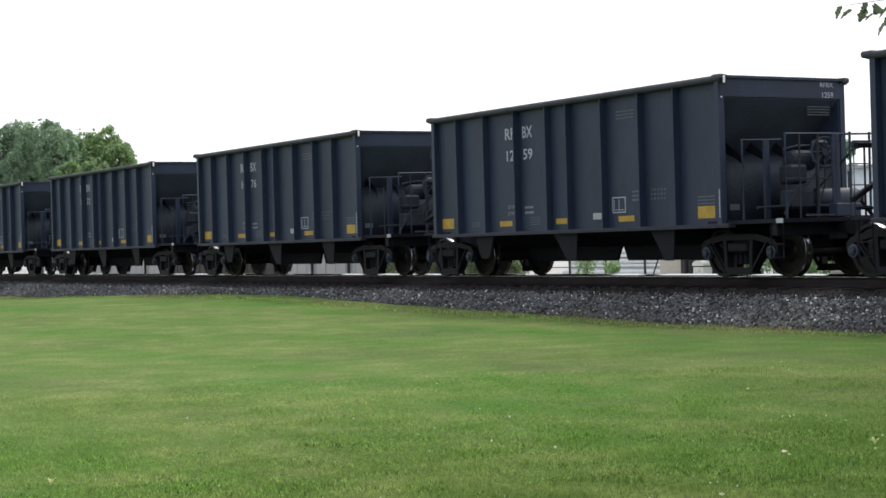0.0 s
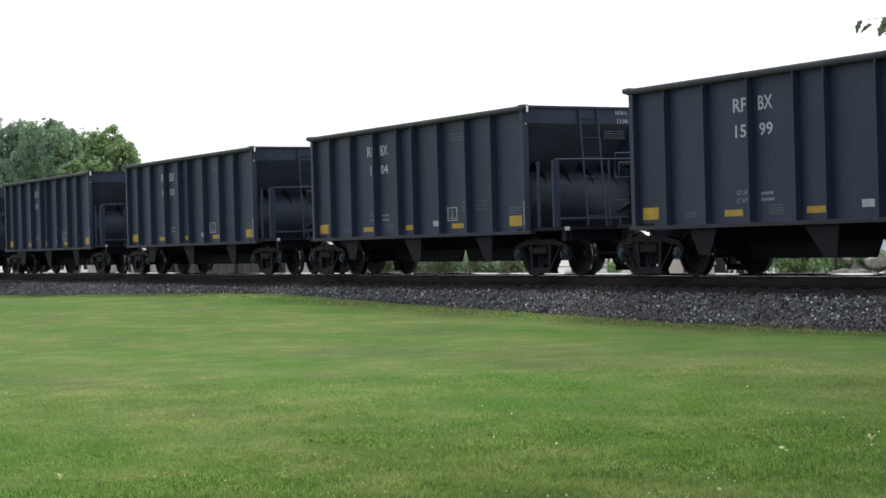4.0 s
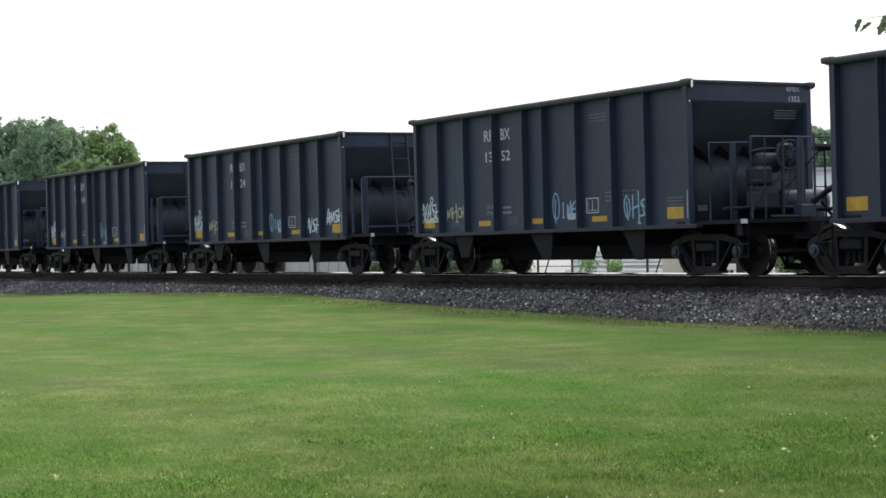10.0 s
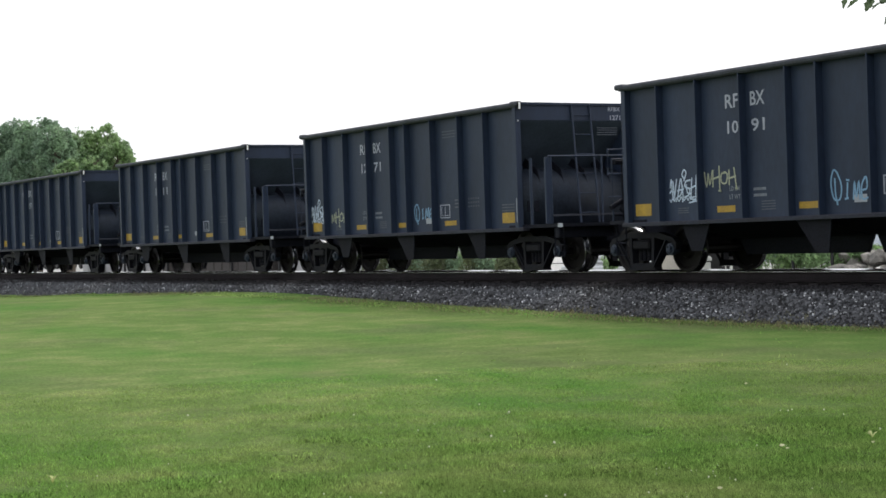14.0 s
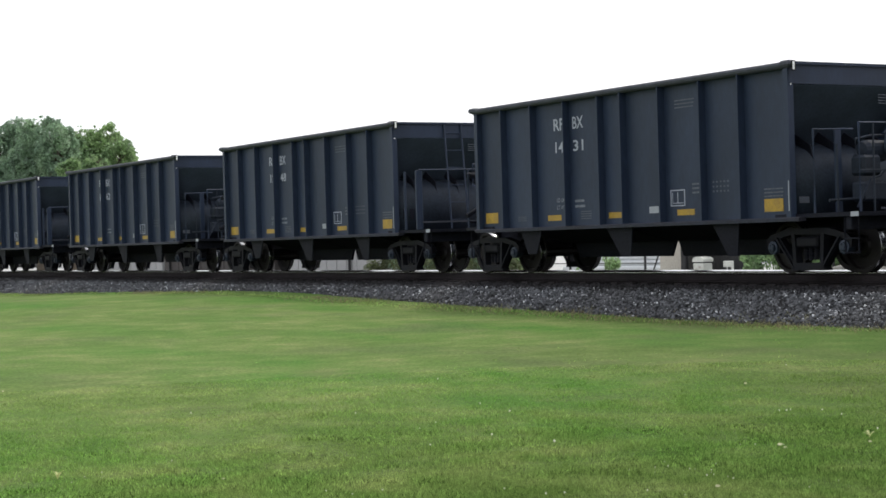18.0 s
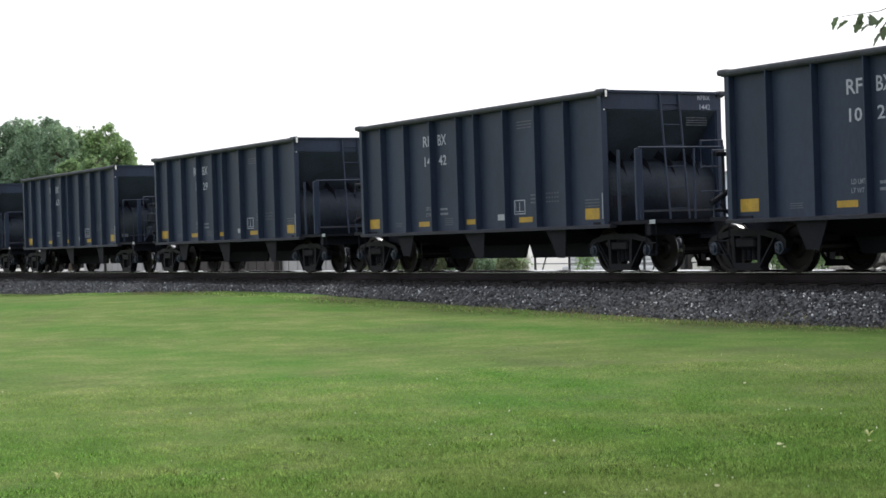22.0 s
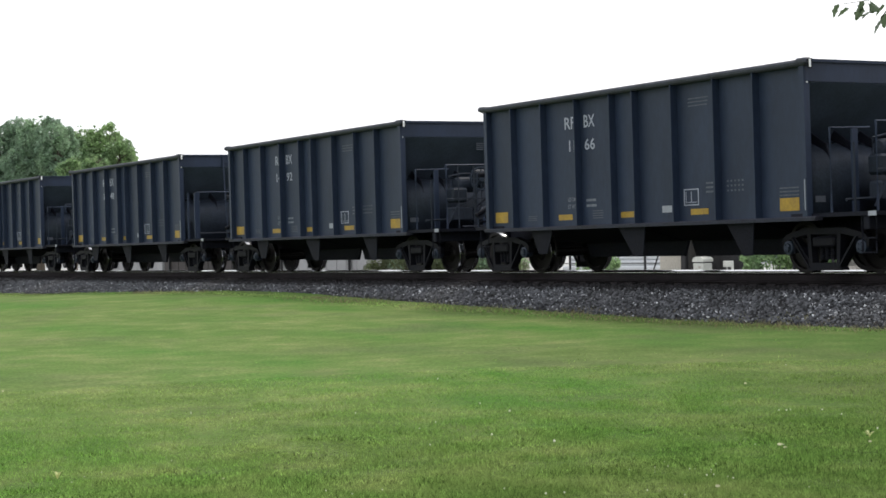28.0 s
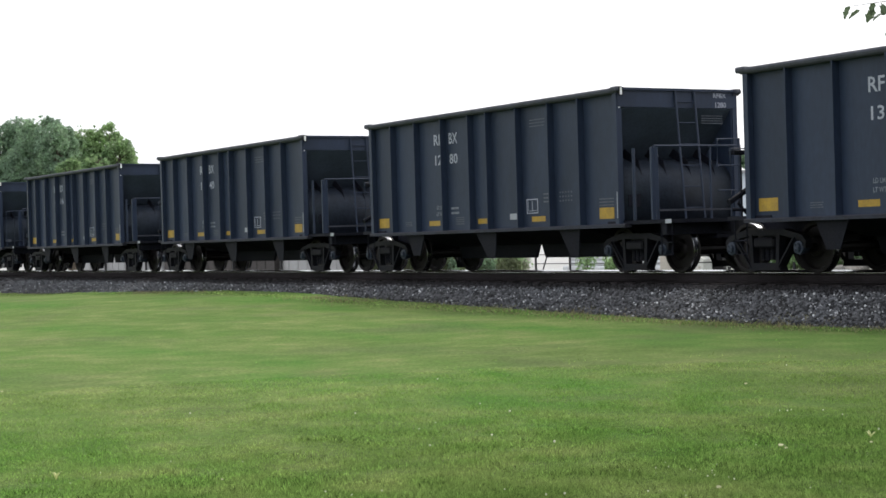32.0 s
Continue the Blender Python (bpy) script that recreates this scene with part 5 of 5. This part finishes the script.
def build_stones():
    rng = np.random.default_rng(5)

    def stones(name, n, x0, x1, o0, o1, smin, smax, material, label):
        # nearer the camera (towards x1) the bed is seen larger: even spread along x
        x = rng.uniform(x0, x1, n)
        o = rng.uniform(o0, o1, n)
        z = np.array([ballast_z(a) for a in o])
        keep = z > np.array([toe(a) for a in x]) - 0.03 + 0.10 * rng.random(n)
        x, o, z = x[keep], o[keep], z[keep]
        n = len(x)
        s = rng.uniform(smin, smax, n)
        base = np.array([(1, 0, 0), (-1, 0, 0), (0, 1, 0), (0, -1, 0), (0, 0, 1), (0, 0, -1)], float)
        v = base[None] * (s[:, None, None] * rng.uniform(0.6, 1.3, (n, 6, 1)))
        ang = rng.normal(size=(n, 3))
        ang /= np.linalg.norm(ang, axis=1)[:, None]
        w = rng.normal(size=(n, 3))
        b = np.cross(ang, w)
        b /= np.linalg.norm(b, axis=1)[:, None]
        c = np.cross(ang, b)
        rot = np.stack((ang, b, c), 1)
        v = np.einsum("nij,njk->nik", v, rot)
        v += np.stack((x, o, z + s * 0.2), 1)[:, None]
        tri = np.array([(0, 2, 4), (2, 1, 4), (1, 3, 4), (3, 0, 4), (2, 0, 5), (1, 2, 5), (3, 1, 5), (0, 3, 5)])
        f = (np.arange(n) * 6)[:, None, None] + tri[None]
        ob = soup(name, v.reshape(-1, 3), f.reshape(-1, 3), material, TRACK_OB)
        tagged(ob, label, kind="stuff")

    stones("ballast_stones", 66000, -66, -14, -4.2, -1.74, 0.018, 0.046, STONES, "loose grey crushed stones of the track bed")
    stones("pale_stones", 5500, -66, -14, -4.2, -1.80, 0.016, 0.040, PALESTONES, "pale stones among the track bed")
    stones("ballast_stones", 9000, -110, -66, -4.0, -1.63, 0.03, 0.06, STONES, "loose grey crushed stones of the track bed")
    # much darker stones from the shoulder in past the near rail
    stones("stained_stones", 34000, -70, -14, -1.86, -0.4, 0.022, 0.05, DARKSTONES, "dark stones between the ties")


build_stones()


def build_ties():
    bm = box(bmesh.new(), -0.115, 0.115, -1.30, 1.30, RAILTOP_Z - 0.36, RAILTOP_Z - 0.176, 0.008)
    me = bpy.data.meshes.new("tie")
    bm.to_mesh(me)
    bm.free()
    me.materials.append(TIE)
    rng = random.Random(4)
    x = -90.0
    while x < -10:
        shared("tie", me, TRACK_OB, pose(x + rng.uniform(-0.03, 0.03), rng.uniform(-0.03, 0.03), rng.uniform(-0.008, 0), 0, 0, rng.uniform(-0.6, 0.6)))
        x += 0.53
    far = bmesh.new()
    for a, b in ((-880, -91), (-9, 880)):
        x = a
        while x < b:
            box(far, x - 0.115, x + 0.115, -1.30, 1.30, RAILTOP_Z - 0.36, RAILTOP_Z - 0.178)
            x += 0.53
    tagged(part("far_ties", far, TIE, TRACK_OB), kind="stuff")


build_ties()

# ---- grass blades and small things on the lawn ----


def build_grass():
    rng = np.random.default_rng(9)
    vs, n_all = [], 0

    def blades(x, y, hmin, hmax, wid, bend=0.6):
        z = np.array([ground_z(p, q) for p, q in zip(x, y)])
        m = len(x)
        clump = np.array([noise.noise((p * 2.2, q * 2.2, 7)) + 0.6 * noise.noise((p * 0.6, q * 0.6, 2)) for p, q in zip(x, y)])
        h = rng.uniform(hmin, hmax, m) * np.clip(1 + 0.8 * clump, 0.3, 2.4)
        th = rng.uniform(0, 2 * np.pi, m)
        lean = rng.normal(0, bend, (m, 2)) * h[:, None]
        dx, dy = np.cos(th) * wid, np.sin(th) * wid
        v = np.empty((m, 3, 3))
        v[:, 0] = np.stack((x - dx, y - dy, z - 0.004), 1)
        v[:, 1] = np.stack((x + dx, y + dy, z - 0.004), 1)
        v[:, 2] = np.stack((x + lean[:, 0], y + lean[:, 1], z + h), 1)
        vs.append(v.reshape(-1, 3))

    # tufts in the lawn ahead of the viewpoint, thinning out with the distance
    n = 560000
    d = 9.4 + 18 * rng.random(n) ** 1.9
    a = np.radians(90 + 59.3 + rng.uniform(-17.5, 17.5, n))
    x, y = d * np.cos(a), d * np.sin(a)
    tuft = np.array([noise.noise((p * 1.6, q * 1.6, 11)) + 0.5 * noise.noise((p * 5.5, q * 5.5, 2)) for p, q in zip(x, y)])
    by_side = np.clip((0.511 * x + 0.859 * y + 1.0) / 5.0, -0.3, 1.0)
    ok = (y < 18.3) & (tuft + 0.3 * by_side + rng.normal(0, 0.35, n) > -0.35 + 0.14 * (d - 9.4))
    x, y, d, by_side = x[ok], y[ok], d[ok], by_side[ok]
    blades(x, y, 0.008, (0.034 + 0.012 * np.clip(by_side, 0, 1)) * np.clip(1.25 - 0.04 * (d - 9.4), 0.45, 1.0), 0.00026 * d)
    # an even carpet of short blades close by, thinning out
    n = 300000
    d = 9.3 + 11.0 * rng.random(n) ** 2.0
    a = np.radians(90 + 59.3 + rng.uniform(-17.0, 17.0, n))
    blades(d * np.cos(a), d * np.sin(a), 0.008, 0.026, 0.0028, 0.8)
    # longer, coarser tufts close by
    n = 110000
    d = 9.4 + 4.6 * rng.random(n) ** 1.5
    a = np.radians(90 + 59.3 + rng.uniform(-17.0, 16.5, n))
    x, y = d * np.cos(a), d * np.sin(a)
    tuft = np.array([noise.noise((p * 2.6, q * 2.6, 19)) + 0.7 * noise.noise((p * 0.7, q * 0.7, 8)) for p, q in zip(x, y)])
    ok = tuft + 0.10 * np.clip((0.511 * x + 0.859 * y) / 2.0, -1, 2.5) + rng.normal(0, 0.15, n) > 0.12 + 0.16 * (d - 9.4) / 4.2
    v = np.concatenate(vs)
    vs.clear()
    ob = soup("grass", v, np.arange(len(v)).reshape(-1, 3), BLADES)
    tagged(ob, "short blades of green mown grass", "grass", kind="stuff")
    blades(x[ok], y[ok], 0.012, 0.036, 0.0058, 0.5)
    # a ragged fringe where the lawn meets the stones
    n = 9000
    x = rng.uniform(-72, -12, n)
    y = 18.15 + rng.normal(0, 0.22, n) + 0.3 * np.array([noise.noise((p * 0.8, 0, 4)) for p in x])
    blades(x, np.minimum(y, 18.8), 0.015, 0.06, 0.005)
    v = np.concatenate(vs)
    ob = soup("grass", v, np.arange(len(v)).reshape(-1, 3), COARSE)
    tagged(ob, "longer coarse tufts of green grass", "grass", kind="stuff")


build_grass()


def build_fringe():
    """Dry grass and dust-dulled weeds along the edge of the stone bed."""
    rng = np.random.default_rng(17)
    n = 12000
    x = -80 + 68 * rng.random(n) ** 0.75
    drier = np.array([noise.noise((p * 0.16, 3, 8)) + 0.5 * noise.noise((p * 0.9, 3, 8)) for p in x]) + 0.010 * (x + 48)
    x = x[drier + rng.normal(0, 0.15, n) > 0.12]
    n = len(x)
    wave = np.array([noise.noise((p * 0.7, 0, 4)) + 0.6 * noise.noise((p * 2.3, 1, 4)) for p in x])
    y = np.minimum(18.25 + 0.40 * rng.normal(size=n) + 0.40 * wave, 19.0)
    z = np.array([max(ground_z(p, q), ballast_z(q - TRACK)) for p, q in zip(x, y)])
    h = rng.uniform(0.02, 0.10, n) * np.clip(1 + 0.9 * wave, 0.35, 2.2)
    th = rng.uniform(0, 2 * np.pi, n)
    lean = rng.normal(0, 0.8, (n, 2)) * h[:, None]
    dx, dy = np.cos(th) * 0.006, np.sin(th) * 0.006
    v = np.empty((n, 3, 3))
    v[:, 0] = np.stack((x - dx, y - dy, z - 0.004), 1)
    v[:, 1] = np.stack((x + dx, y + dy, z - 0.004), 1)
    v[:, 2] = np.stack((x + lean[:, 0], y + lean[:, 1], z + h), 1)
    dry = leafmat("dry_edge_grass", (0.235, 0.245, 0.110), (0.230, 0.190, 0.110), trans=0.45)
    ob = soup("dry_grass", v.reshape(-1, 3), np.arange(n * 3).reshape(-1, 3), dry)
    tagged(ob, "dry brownish grass along the edge of the stones", "grass", kind="stuff")


build_fringe()


def lawn_spots():
    """Pale clover heads, fallen petals and a few weeds."""
    petal = mat("pale_petal", (0.85, 0.84, 0.70), 0.8, 0, 0.1, 20, 60)
    yellow = mat("yellow_leaf", (0.62, 0.61, 0.38), 0.8, 0, 0.1, 20, 60)
    spots = ((-12.91, 8.31, 0.0126, 0), (-10.76, 7.32, 0.0128, 0), (-9.43, 8.38, 0.0224, 1), (-9.31, 8.32, 0.0141, 1), (-13.32, 11.40, 0.0171, 1), (-8.23, 6.80, 0.0174, 1), (-11.49, 7.22, 0.0112, 0), (-8.68, 5.83, 0.0086, 0), (-8.64, 5.94, 0.0086, 0), (-11.16, 10.00, 0.0097, 0), (-9.12, 8.96, 0.0143, 1), (-9.66, 9.57, 0.0109, 0), (-19.34, 5.62, 0.0128, 1), (-15.20, 6.20, 0.0107, 0), (-13.89, 7.27, 0.0077, 0), (-10.67, 4.57, 0.0095, 1), (-9.70, 4.85, 0.0071, 0), (-14.62, 13.11, 0.0079, 0), (-16.40, 9.62, 0.0094, 0), (-11.31, 6.55, 0.0086, 0), (-10.99, 10.25, 0.0097, 0), (-10.61, 10.11, 0.0071, 0), (-13.73, 8.51, 0.0080, 0), (-9.02, 5.75, 0.0070, 0), (-8.65, 7.06, 0.0073, 0), (-8.45, 7.11, 0.0072, 0), (-8.39, 6.38, 0.0069, 0), (-12.29, 7.02, 0.0070, 0), (-12.62, 7.37, 0.0072, 0), (-9.46, 4.91, 0.0070, 0), (-9.47, 5.13, 0.0071, 0), (-11.21, 9.96, 0.0073, 0), (-11.20, 10.08, 0.0073, 0))
    rng = random.Random(3)
    first = {}
    for x, y, s, tone in spots:
        kind = ("clover_head", "fallen_leaf")[tone]
        if kind not in first:
            bm = bmesh.new()
            if tone == 0:
                bmesh.ops.create_icosphere(bm, subdivisions=1, radius=1)
                for v in bm.verts:
                    v.co *= 1 + 0.25 * noise.noise(v.co * 3)
            else:
                rim = [(1.15 * math.cos(a), 0.62 * math.sin(a) * (1.0 - 0.3 * math.cos(a))) for a in [2 * math.pi * i / 12 for i in range(12)]]
                prism(bm, rim, "z", -0.04, 0.04)
                bmesh.ops.subdivide_edges(bm, edges=[e for e in bm.edges if e.calc_length() > 0.5], cuts=1)
                for v in bm.verts:
                    v.co.z += 0.45 * abs(v.co.y) + 0.22 * v.co.x * v.co.x + 0.1 * noise.noise(v.co * 2.1)
            ob = part(kind, bm, (petal, yellow)[tone])
            tagged(ob, ("small white clover head in the lawn", "small pale yellow fallen leaf in the lawn")[tone], ("flower", "leaf")[tone], "specks on the lawn")
            first[kind] = ob
        else:
            ob = copy_thing(first[kind], pose(0, 0, 0))
        s *= 0.85
        ob.scale = (s, s, s)
        ob.location = (x, y, ground_z(x, y) + 0.02 + s * 0.3)
        face = Vector((0.86 + rng.uniform(-0.3, 0.3), -0.51 + rng.uniform(-0.3, 0.3), 0.8))
        ob.rotation_euler = face.to_track_quat("Z", "Y").to_euler() if tone else (0, 0, rng.uniform(0, 6))


lawn_spots()


def build_weeds():
    """Small yellow-green weeds with a few upright blades."""
    fresh = leafmat("yellow_green_weed_leaf", (0.74, 0.76, 0.34), (0.66, 0.66, 0.40), trans=0.4, per=-0.15)
    rng = random.Random(6)
    for x, y, blades, tall in ((-11.78, 3.79, 4, 0.11), (-9.42, 9.25, 5, 0.095)):
        w = new("lawn_weed")
        w.location = (x, y, ground_z(x, y))
        for k in range(blades):
            a = 2 * math.pi * k / blades + rng.uniform(-0.4, 0.4)
            out = Vector((math.cos(a), math.sin(a), 0))
            side = Vector((-out.y, out.x, 0)) * rng.uniform(0.007, 0.012)
            h = tall * rng.uniform(0.5, 1.0)
            bm = bmesh.new()
            rows = []
            for u, wd in ((0.0, 0.4), (0.35, 0.8), (0.7, 1.0), (0.9, 0.6), (1.0, 0.05)):
                c = out * (0.045 * u ** 1.6) + Vector((0, 0, h * (u - 0.35 * u * u)))
                rows.append((bm.verts.new(c - side * wd), bm.verts.new(c + Vector((0, 0, -0.002))), bm.verts.new(c + side * wd)))
            for p, q in zip(rows, rows[1:]):
                bm.faces.new((p[0], p[1], q[1], q[0]))
                bm.faces.new((p[1], p[2], q[2], q[1]))
            part("leaf", bm, fresh, w)
        tagged(w, "small yellow-green weed standing in the lawn", "weed", "weeds in the lawn")


build_weeds()


def build_clover():
    """Tiny white clover flowers in loose drifts among the near grass."""
    rng = np.random.default_rng(23)
    n = 420
    d = 9.6 + 3.2 * rng.random(n) ** 1.6
    a = np.radians(90 + 59.3 + rng.uniform(-16, 16, n))
    x, y = d * np.cos(a), d * np.sin(a)
    drift = np.array([noise.noise((p * 0.9, q * 0.9, 31)) for p, q in zip(x, y)])
    ok = drift + rng.normal(0, 0.12, n) > 0.30
    x, y = x[ok], y[ok]
    n = len(x)
    z = np.array([ground_z(p, q) for p, q in zip(x, y)]) + rng.uniform(0.015, 0.035, n)
    s = rng.uniform(0.003, 0.0065, n)
    base = np.array([(1, 0, 0), (-1, 0, 0), (0, 1, 0), (0, -1, 0), (0, 0, 1), (0, 0, -1)], float)
    v = base[None] * s[:, None, None] + np.stack((x, y, z), 1)[:, None]
    tri = np.array([(0, 2, 4), (2, 1, 4), (1, 3, 4), (3, 0, 4), (2, 0, 5), (1, 2, 5), (3, 1, 5), (0, 3, 5)])
    f = (np.arange(n) * 6)[:, None, None] + tri[None]
    white = mat("white_clover_petals", (0.74, 0.73, 0.60), 0.8, 0, 0.1, 20, 60)
    tagged(soup("clover_flowers", v.reshape(-1, 3), f.reshape(-1, 3), white), "tiny white clover flowers scattered in the grass", "flowers", kind="stuff")


build_clover()

# ---- the tree beside the viewpoint, of which one swaying branch tip shows ----
RIGHT, UP, AHEAD = Vector((0.511, 0.859, -0.032)), Vector((0.0119, 0.0301, 0.9995)), Vector((-0.8597, 0.5108, 0))
TIP = Vector((-6.608, 6.508, EYE + 1.07))


def build_near_tree():
    t = new("near_tree")
    t.location = (-3.1, 10.6, 0.0)
    bm = bmesh.new()
    tube(bm, [(0, 0, -0.1), (0.05, 0.0, 1.2), (0.0, 0.1, 3.2), (0.1, 0.1, 6.0), (0.1, 0.2, 8.6)], [0.24, 0.20, 0.16, 0.09, 0.03], 10)
    part("trunk", bm, BARK, t)
    base = Vector(t.location)
    limb = bmesh.new()
    out = TIP + RIGHT * 0.62 + UP * 0.42 - base
    tube(limb, [(0.0, 0.1, 3.0), (out.x * 0.4, out.y * 0.4, 3.9), (out.x * 0.8, out.y * 0.8, out.z + 0.6), out], [0.08, 0.055, 0.03, 0.014], 7)
    rng = np.random.default_rng(31)
    cs = []
    for i in range(40):
        a, u = i * 2.4, (i + 0.5) / 40
        r = 3.3 * math.sin(math.pi * (0.15 + 0.8 * u)) * rng.uniform(0.4, 1.0)
        cs.append((r * math.cos(a), r * math.sin(a), 4.7 + 4.3 * u))
        if i % 3 == 0:
            tube(limb, [(0.05, 0.1, 3.2 + 3.6 * u), (cs[-1][0] * 0.5, cs[-1][1] * 0.5, cs[-1][2] - 0.5), cs[-1]], [0.06, 0.035, 0.01], 6)
    tagged(part("limbs", limb, BARK, t), kind="stuff")
    v, f = cluster_leaves(rng, cs, [0.75] * len(cs), 16000, 0.07)
    soup("crown", v, f, LEAF_NEAR, t)
    # the swaying branch tip, with leaves of its own
    bm = bmesh.new()
    twigs = (((0.62, 0.42), (0.35, 0.24), (0.10, 0.14), (-0.10, 0.11)), ((0.35, 0.24), (0.30, 0.05), (0.28, -0.14)), ((0.2, 0.19), (0.10, 0.03)), ((0.62, 0.42), (0.50, 0.10), (0.42, -0.10), (0.38, -0.22)))
    for k, pts in enumerate(twigs):
        tube(bm, [RIGHT * a + UP * b + AHEAD * (0.03 * k * (i - 1)) for i, (a, b) in enumerate(pts)], [0.005, 0.0035, 0.0022, 0.0012][: len(pts)], 5)
    me = bpy.data.meshes.new("branch_tip")
    bm.to_mesh(me)
    bm.free()
    me.materials.append(BARK)
    tip = new("branch_tip", me)
    tip.parent = t
    leaf = bmesh.new()
    half = [(0, 0), (0.08, 0.22), (0.20, 0.46), (0.30, 0.40), (0.42, 0.36), (0.56, 0.52), (0.64, 0.38), (0.74, 0.24), (0.88, 0.20), (1.0, 0)]
    rows = []
    for u, w in half:
        z = -0.22 * u * u
        rows.append([leaf.verts.new((u, -w, z + 0.12 * w)), leaf.verts.new((u, 0, z)), leaf.verts.new((u, w, z + 0.12 * w))])
    for a, b in zip(rows, rows[1:]):
        for k in (0, 1):
            q = [a[k], b[k], b[k + 1], a[k + 1]]
            leaf.faces.new(q)
    bmesh.ops.remove_doubles(leaf, verts=leaf.verts, dist=1e-4)
    lm = bpy.data.meshes.new("leaf")
    leaf.to_mesh(lm)
    leaf.free()
    lm.materials.append(LEAF_NEAR)
    for p in lm.polygons:
        p.use_smooth = True
    rnd = random.Random(12)
    spots = [(-0.11, 0.115), (-0.06, 0.09), (0.0, 0.12), (0.0, 0.085), (0.05, 0.07), (0.07, 0.11), (0.12, 0.10), (0.10, 0.02), (0.13, 0.06), (0.17, 0.13), (0.20, 0.16), (0.22, 0.09)]
    for _ in range(40):
        tw = twigs[rnd.choice((0, 1, 3, 3))]
        i = rnd.randrange(len(tw) - 1)
        u = rnd.random()
        a = tw[i][0] * (1 - u) + tw[i + 1][0] * u
        if a > 0.2:
            spots.append((a + rnd.uniform(-0.04, 0.04), tw[i][1] * (1 - u) + tw[i + 1][1] * u + rnd.uniform(-0.05, 0.02)))
    for a, b in spots:
        p = RIGHT * a + UP * b + AHEAD * rnd.uniform(-0.06, 0.06)
        s = rnd.uniform(0.055, 0.085) if a < 0.2 else rnd.uniform(0.075, 0.125)
        m = Matrix.Translation(p) @ pose(0, 0, 0, rnd.uniform(-60, 60), rnd.uniform(20, 75), 239 + rnd.uniform(-70, 70)) @ Matrix.Diagonal((s, s * 0.9, s, 1))
        shared("leaf", lm, tip, m)
    tagged(t, "small leafy tree with a branch hanging toward the lawn", "tree")
    return t, tip


NEAR_TREE, BRANCH = build_near_tree()
# unseen trees right of the view, added to hold back sky light
for x, y, h, sp, seed in ((3.5, 12.5, 13, 4.5, 81), (9, 4, 14, 5, 82), (13, 13, 15, 5.5, 83), (3, 33, 15, 5.5, 84), (12, 40, 16, 6, 85), (22, 32, 16, 6, 86), (24, 8, 15, 6, 87)):
    tagged(build_tree(x, y, h, sp, seed, LEAF_NEAR, 7000, 0.28, 0.15, 40), "unseen tall leafy tree added beside the lawn to dim sky light", "tree", "trees beside the lawn")

# ---- what moves: the train, its wheels, the branch in the wind ----
PASSING = ((0, -34.43), (2, 4.61), (2.5, 14.42), (3, 23.52), (6, 82.32), (8, 121.46), (10, 160.72), (12, 199.93), (13, 219.5), (17, 298.01), (19, 337.3), (21.5, 386.48), (23, 415.97), (26, 474.97), (28.5, 523.99), (30, 553.46), (32, 592.9))
SWAY = ((0, -6, 6), (1, 36, 40), (2, 21, 30), (3, 34, 16), (4.5, 40, 30), (6, 43, 42), (7, 38, 29), (8, 35, 30), (9, 34, 30), (10, 30, 26), (11, 18, 25), (12, 2, 27),
        (13, -11, 2), (14, 14, -6), (15.5, 20, -20), (17, 25, -20), (18, 50, -55), (19, 30, 14), (20, -27, -8), (20.5, -50, -2), (21, -70, -8), (21.5, 30, -10), (22, 3, 25), (23, -5, 5),
        (24, -7, 1), (25, 5, 6), (26, -3, -12), (27.2, 0, -6), (28.5, 2, 5), (29, -6, 5), (30, -16, -8), (30.5, -20, -18), (31, -9, -22), (31.5, 14, -14), (32, 18, 8))


def motions():
    seconds = [0.5 * j for j in range(65)]
    run = np.interp(seconds, [p[0] for p in PASSING], [p[1] for p in PASSING])
    for i, car in enumerate(CARS):
        k = i - 1
        walk(car, [(t, pose(float(s) - k * PITCH + HALF, TRACK, RAILTOP_Z)) for t, s in zip(seconds, run)])
    # rolling wheels: one set of keys for each axle of a car, shared by all cars
    turned = {}
    for car in CARS:
        for ob in car.children:
            if ob.data is WHEELSET:
                key = round(ob.location.x, 2)
                if key not in turned:
                    walk(ob, [(j / 30, pose(key, 0, 0.457) @ Matrix.Rotation(math.fmod(19.6 / 0.457 * j / 30, 2 * math.pi), 4, "Y")) for j in range(961)])
                    turned[key] = ob.animation_data
                else:
                    ob.rotation_mode = "QUATERNION"
                    keys = ob.animation_data_create()
                    keys.action, keys.action_slot = turned[key].action, turned[key].action_slot
    here = TIP - NEAR_TREE.location
    walk(BRANCH, [(t, Matrix.Translation(here + 0.00296 * (RIGHT * a - UP * b))) for t, a, b in SWAY])


motions()
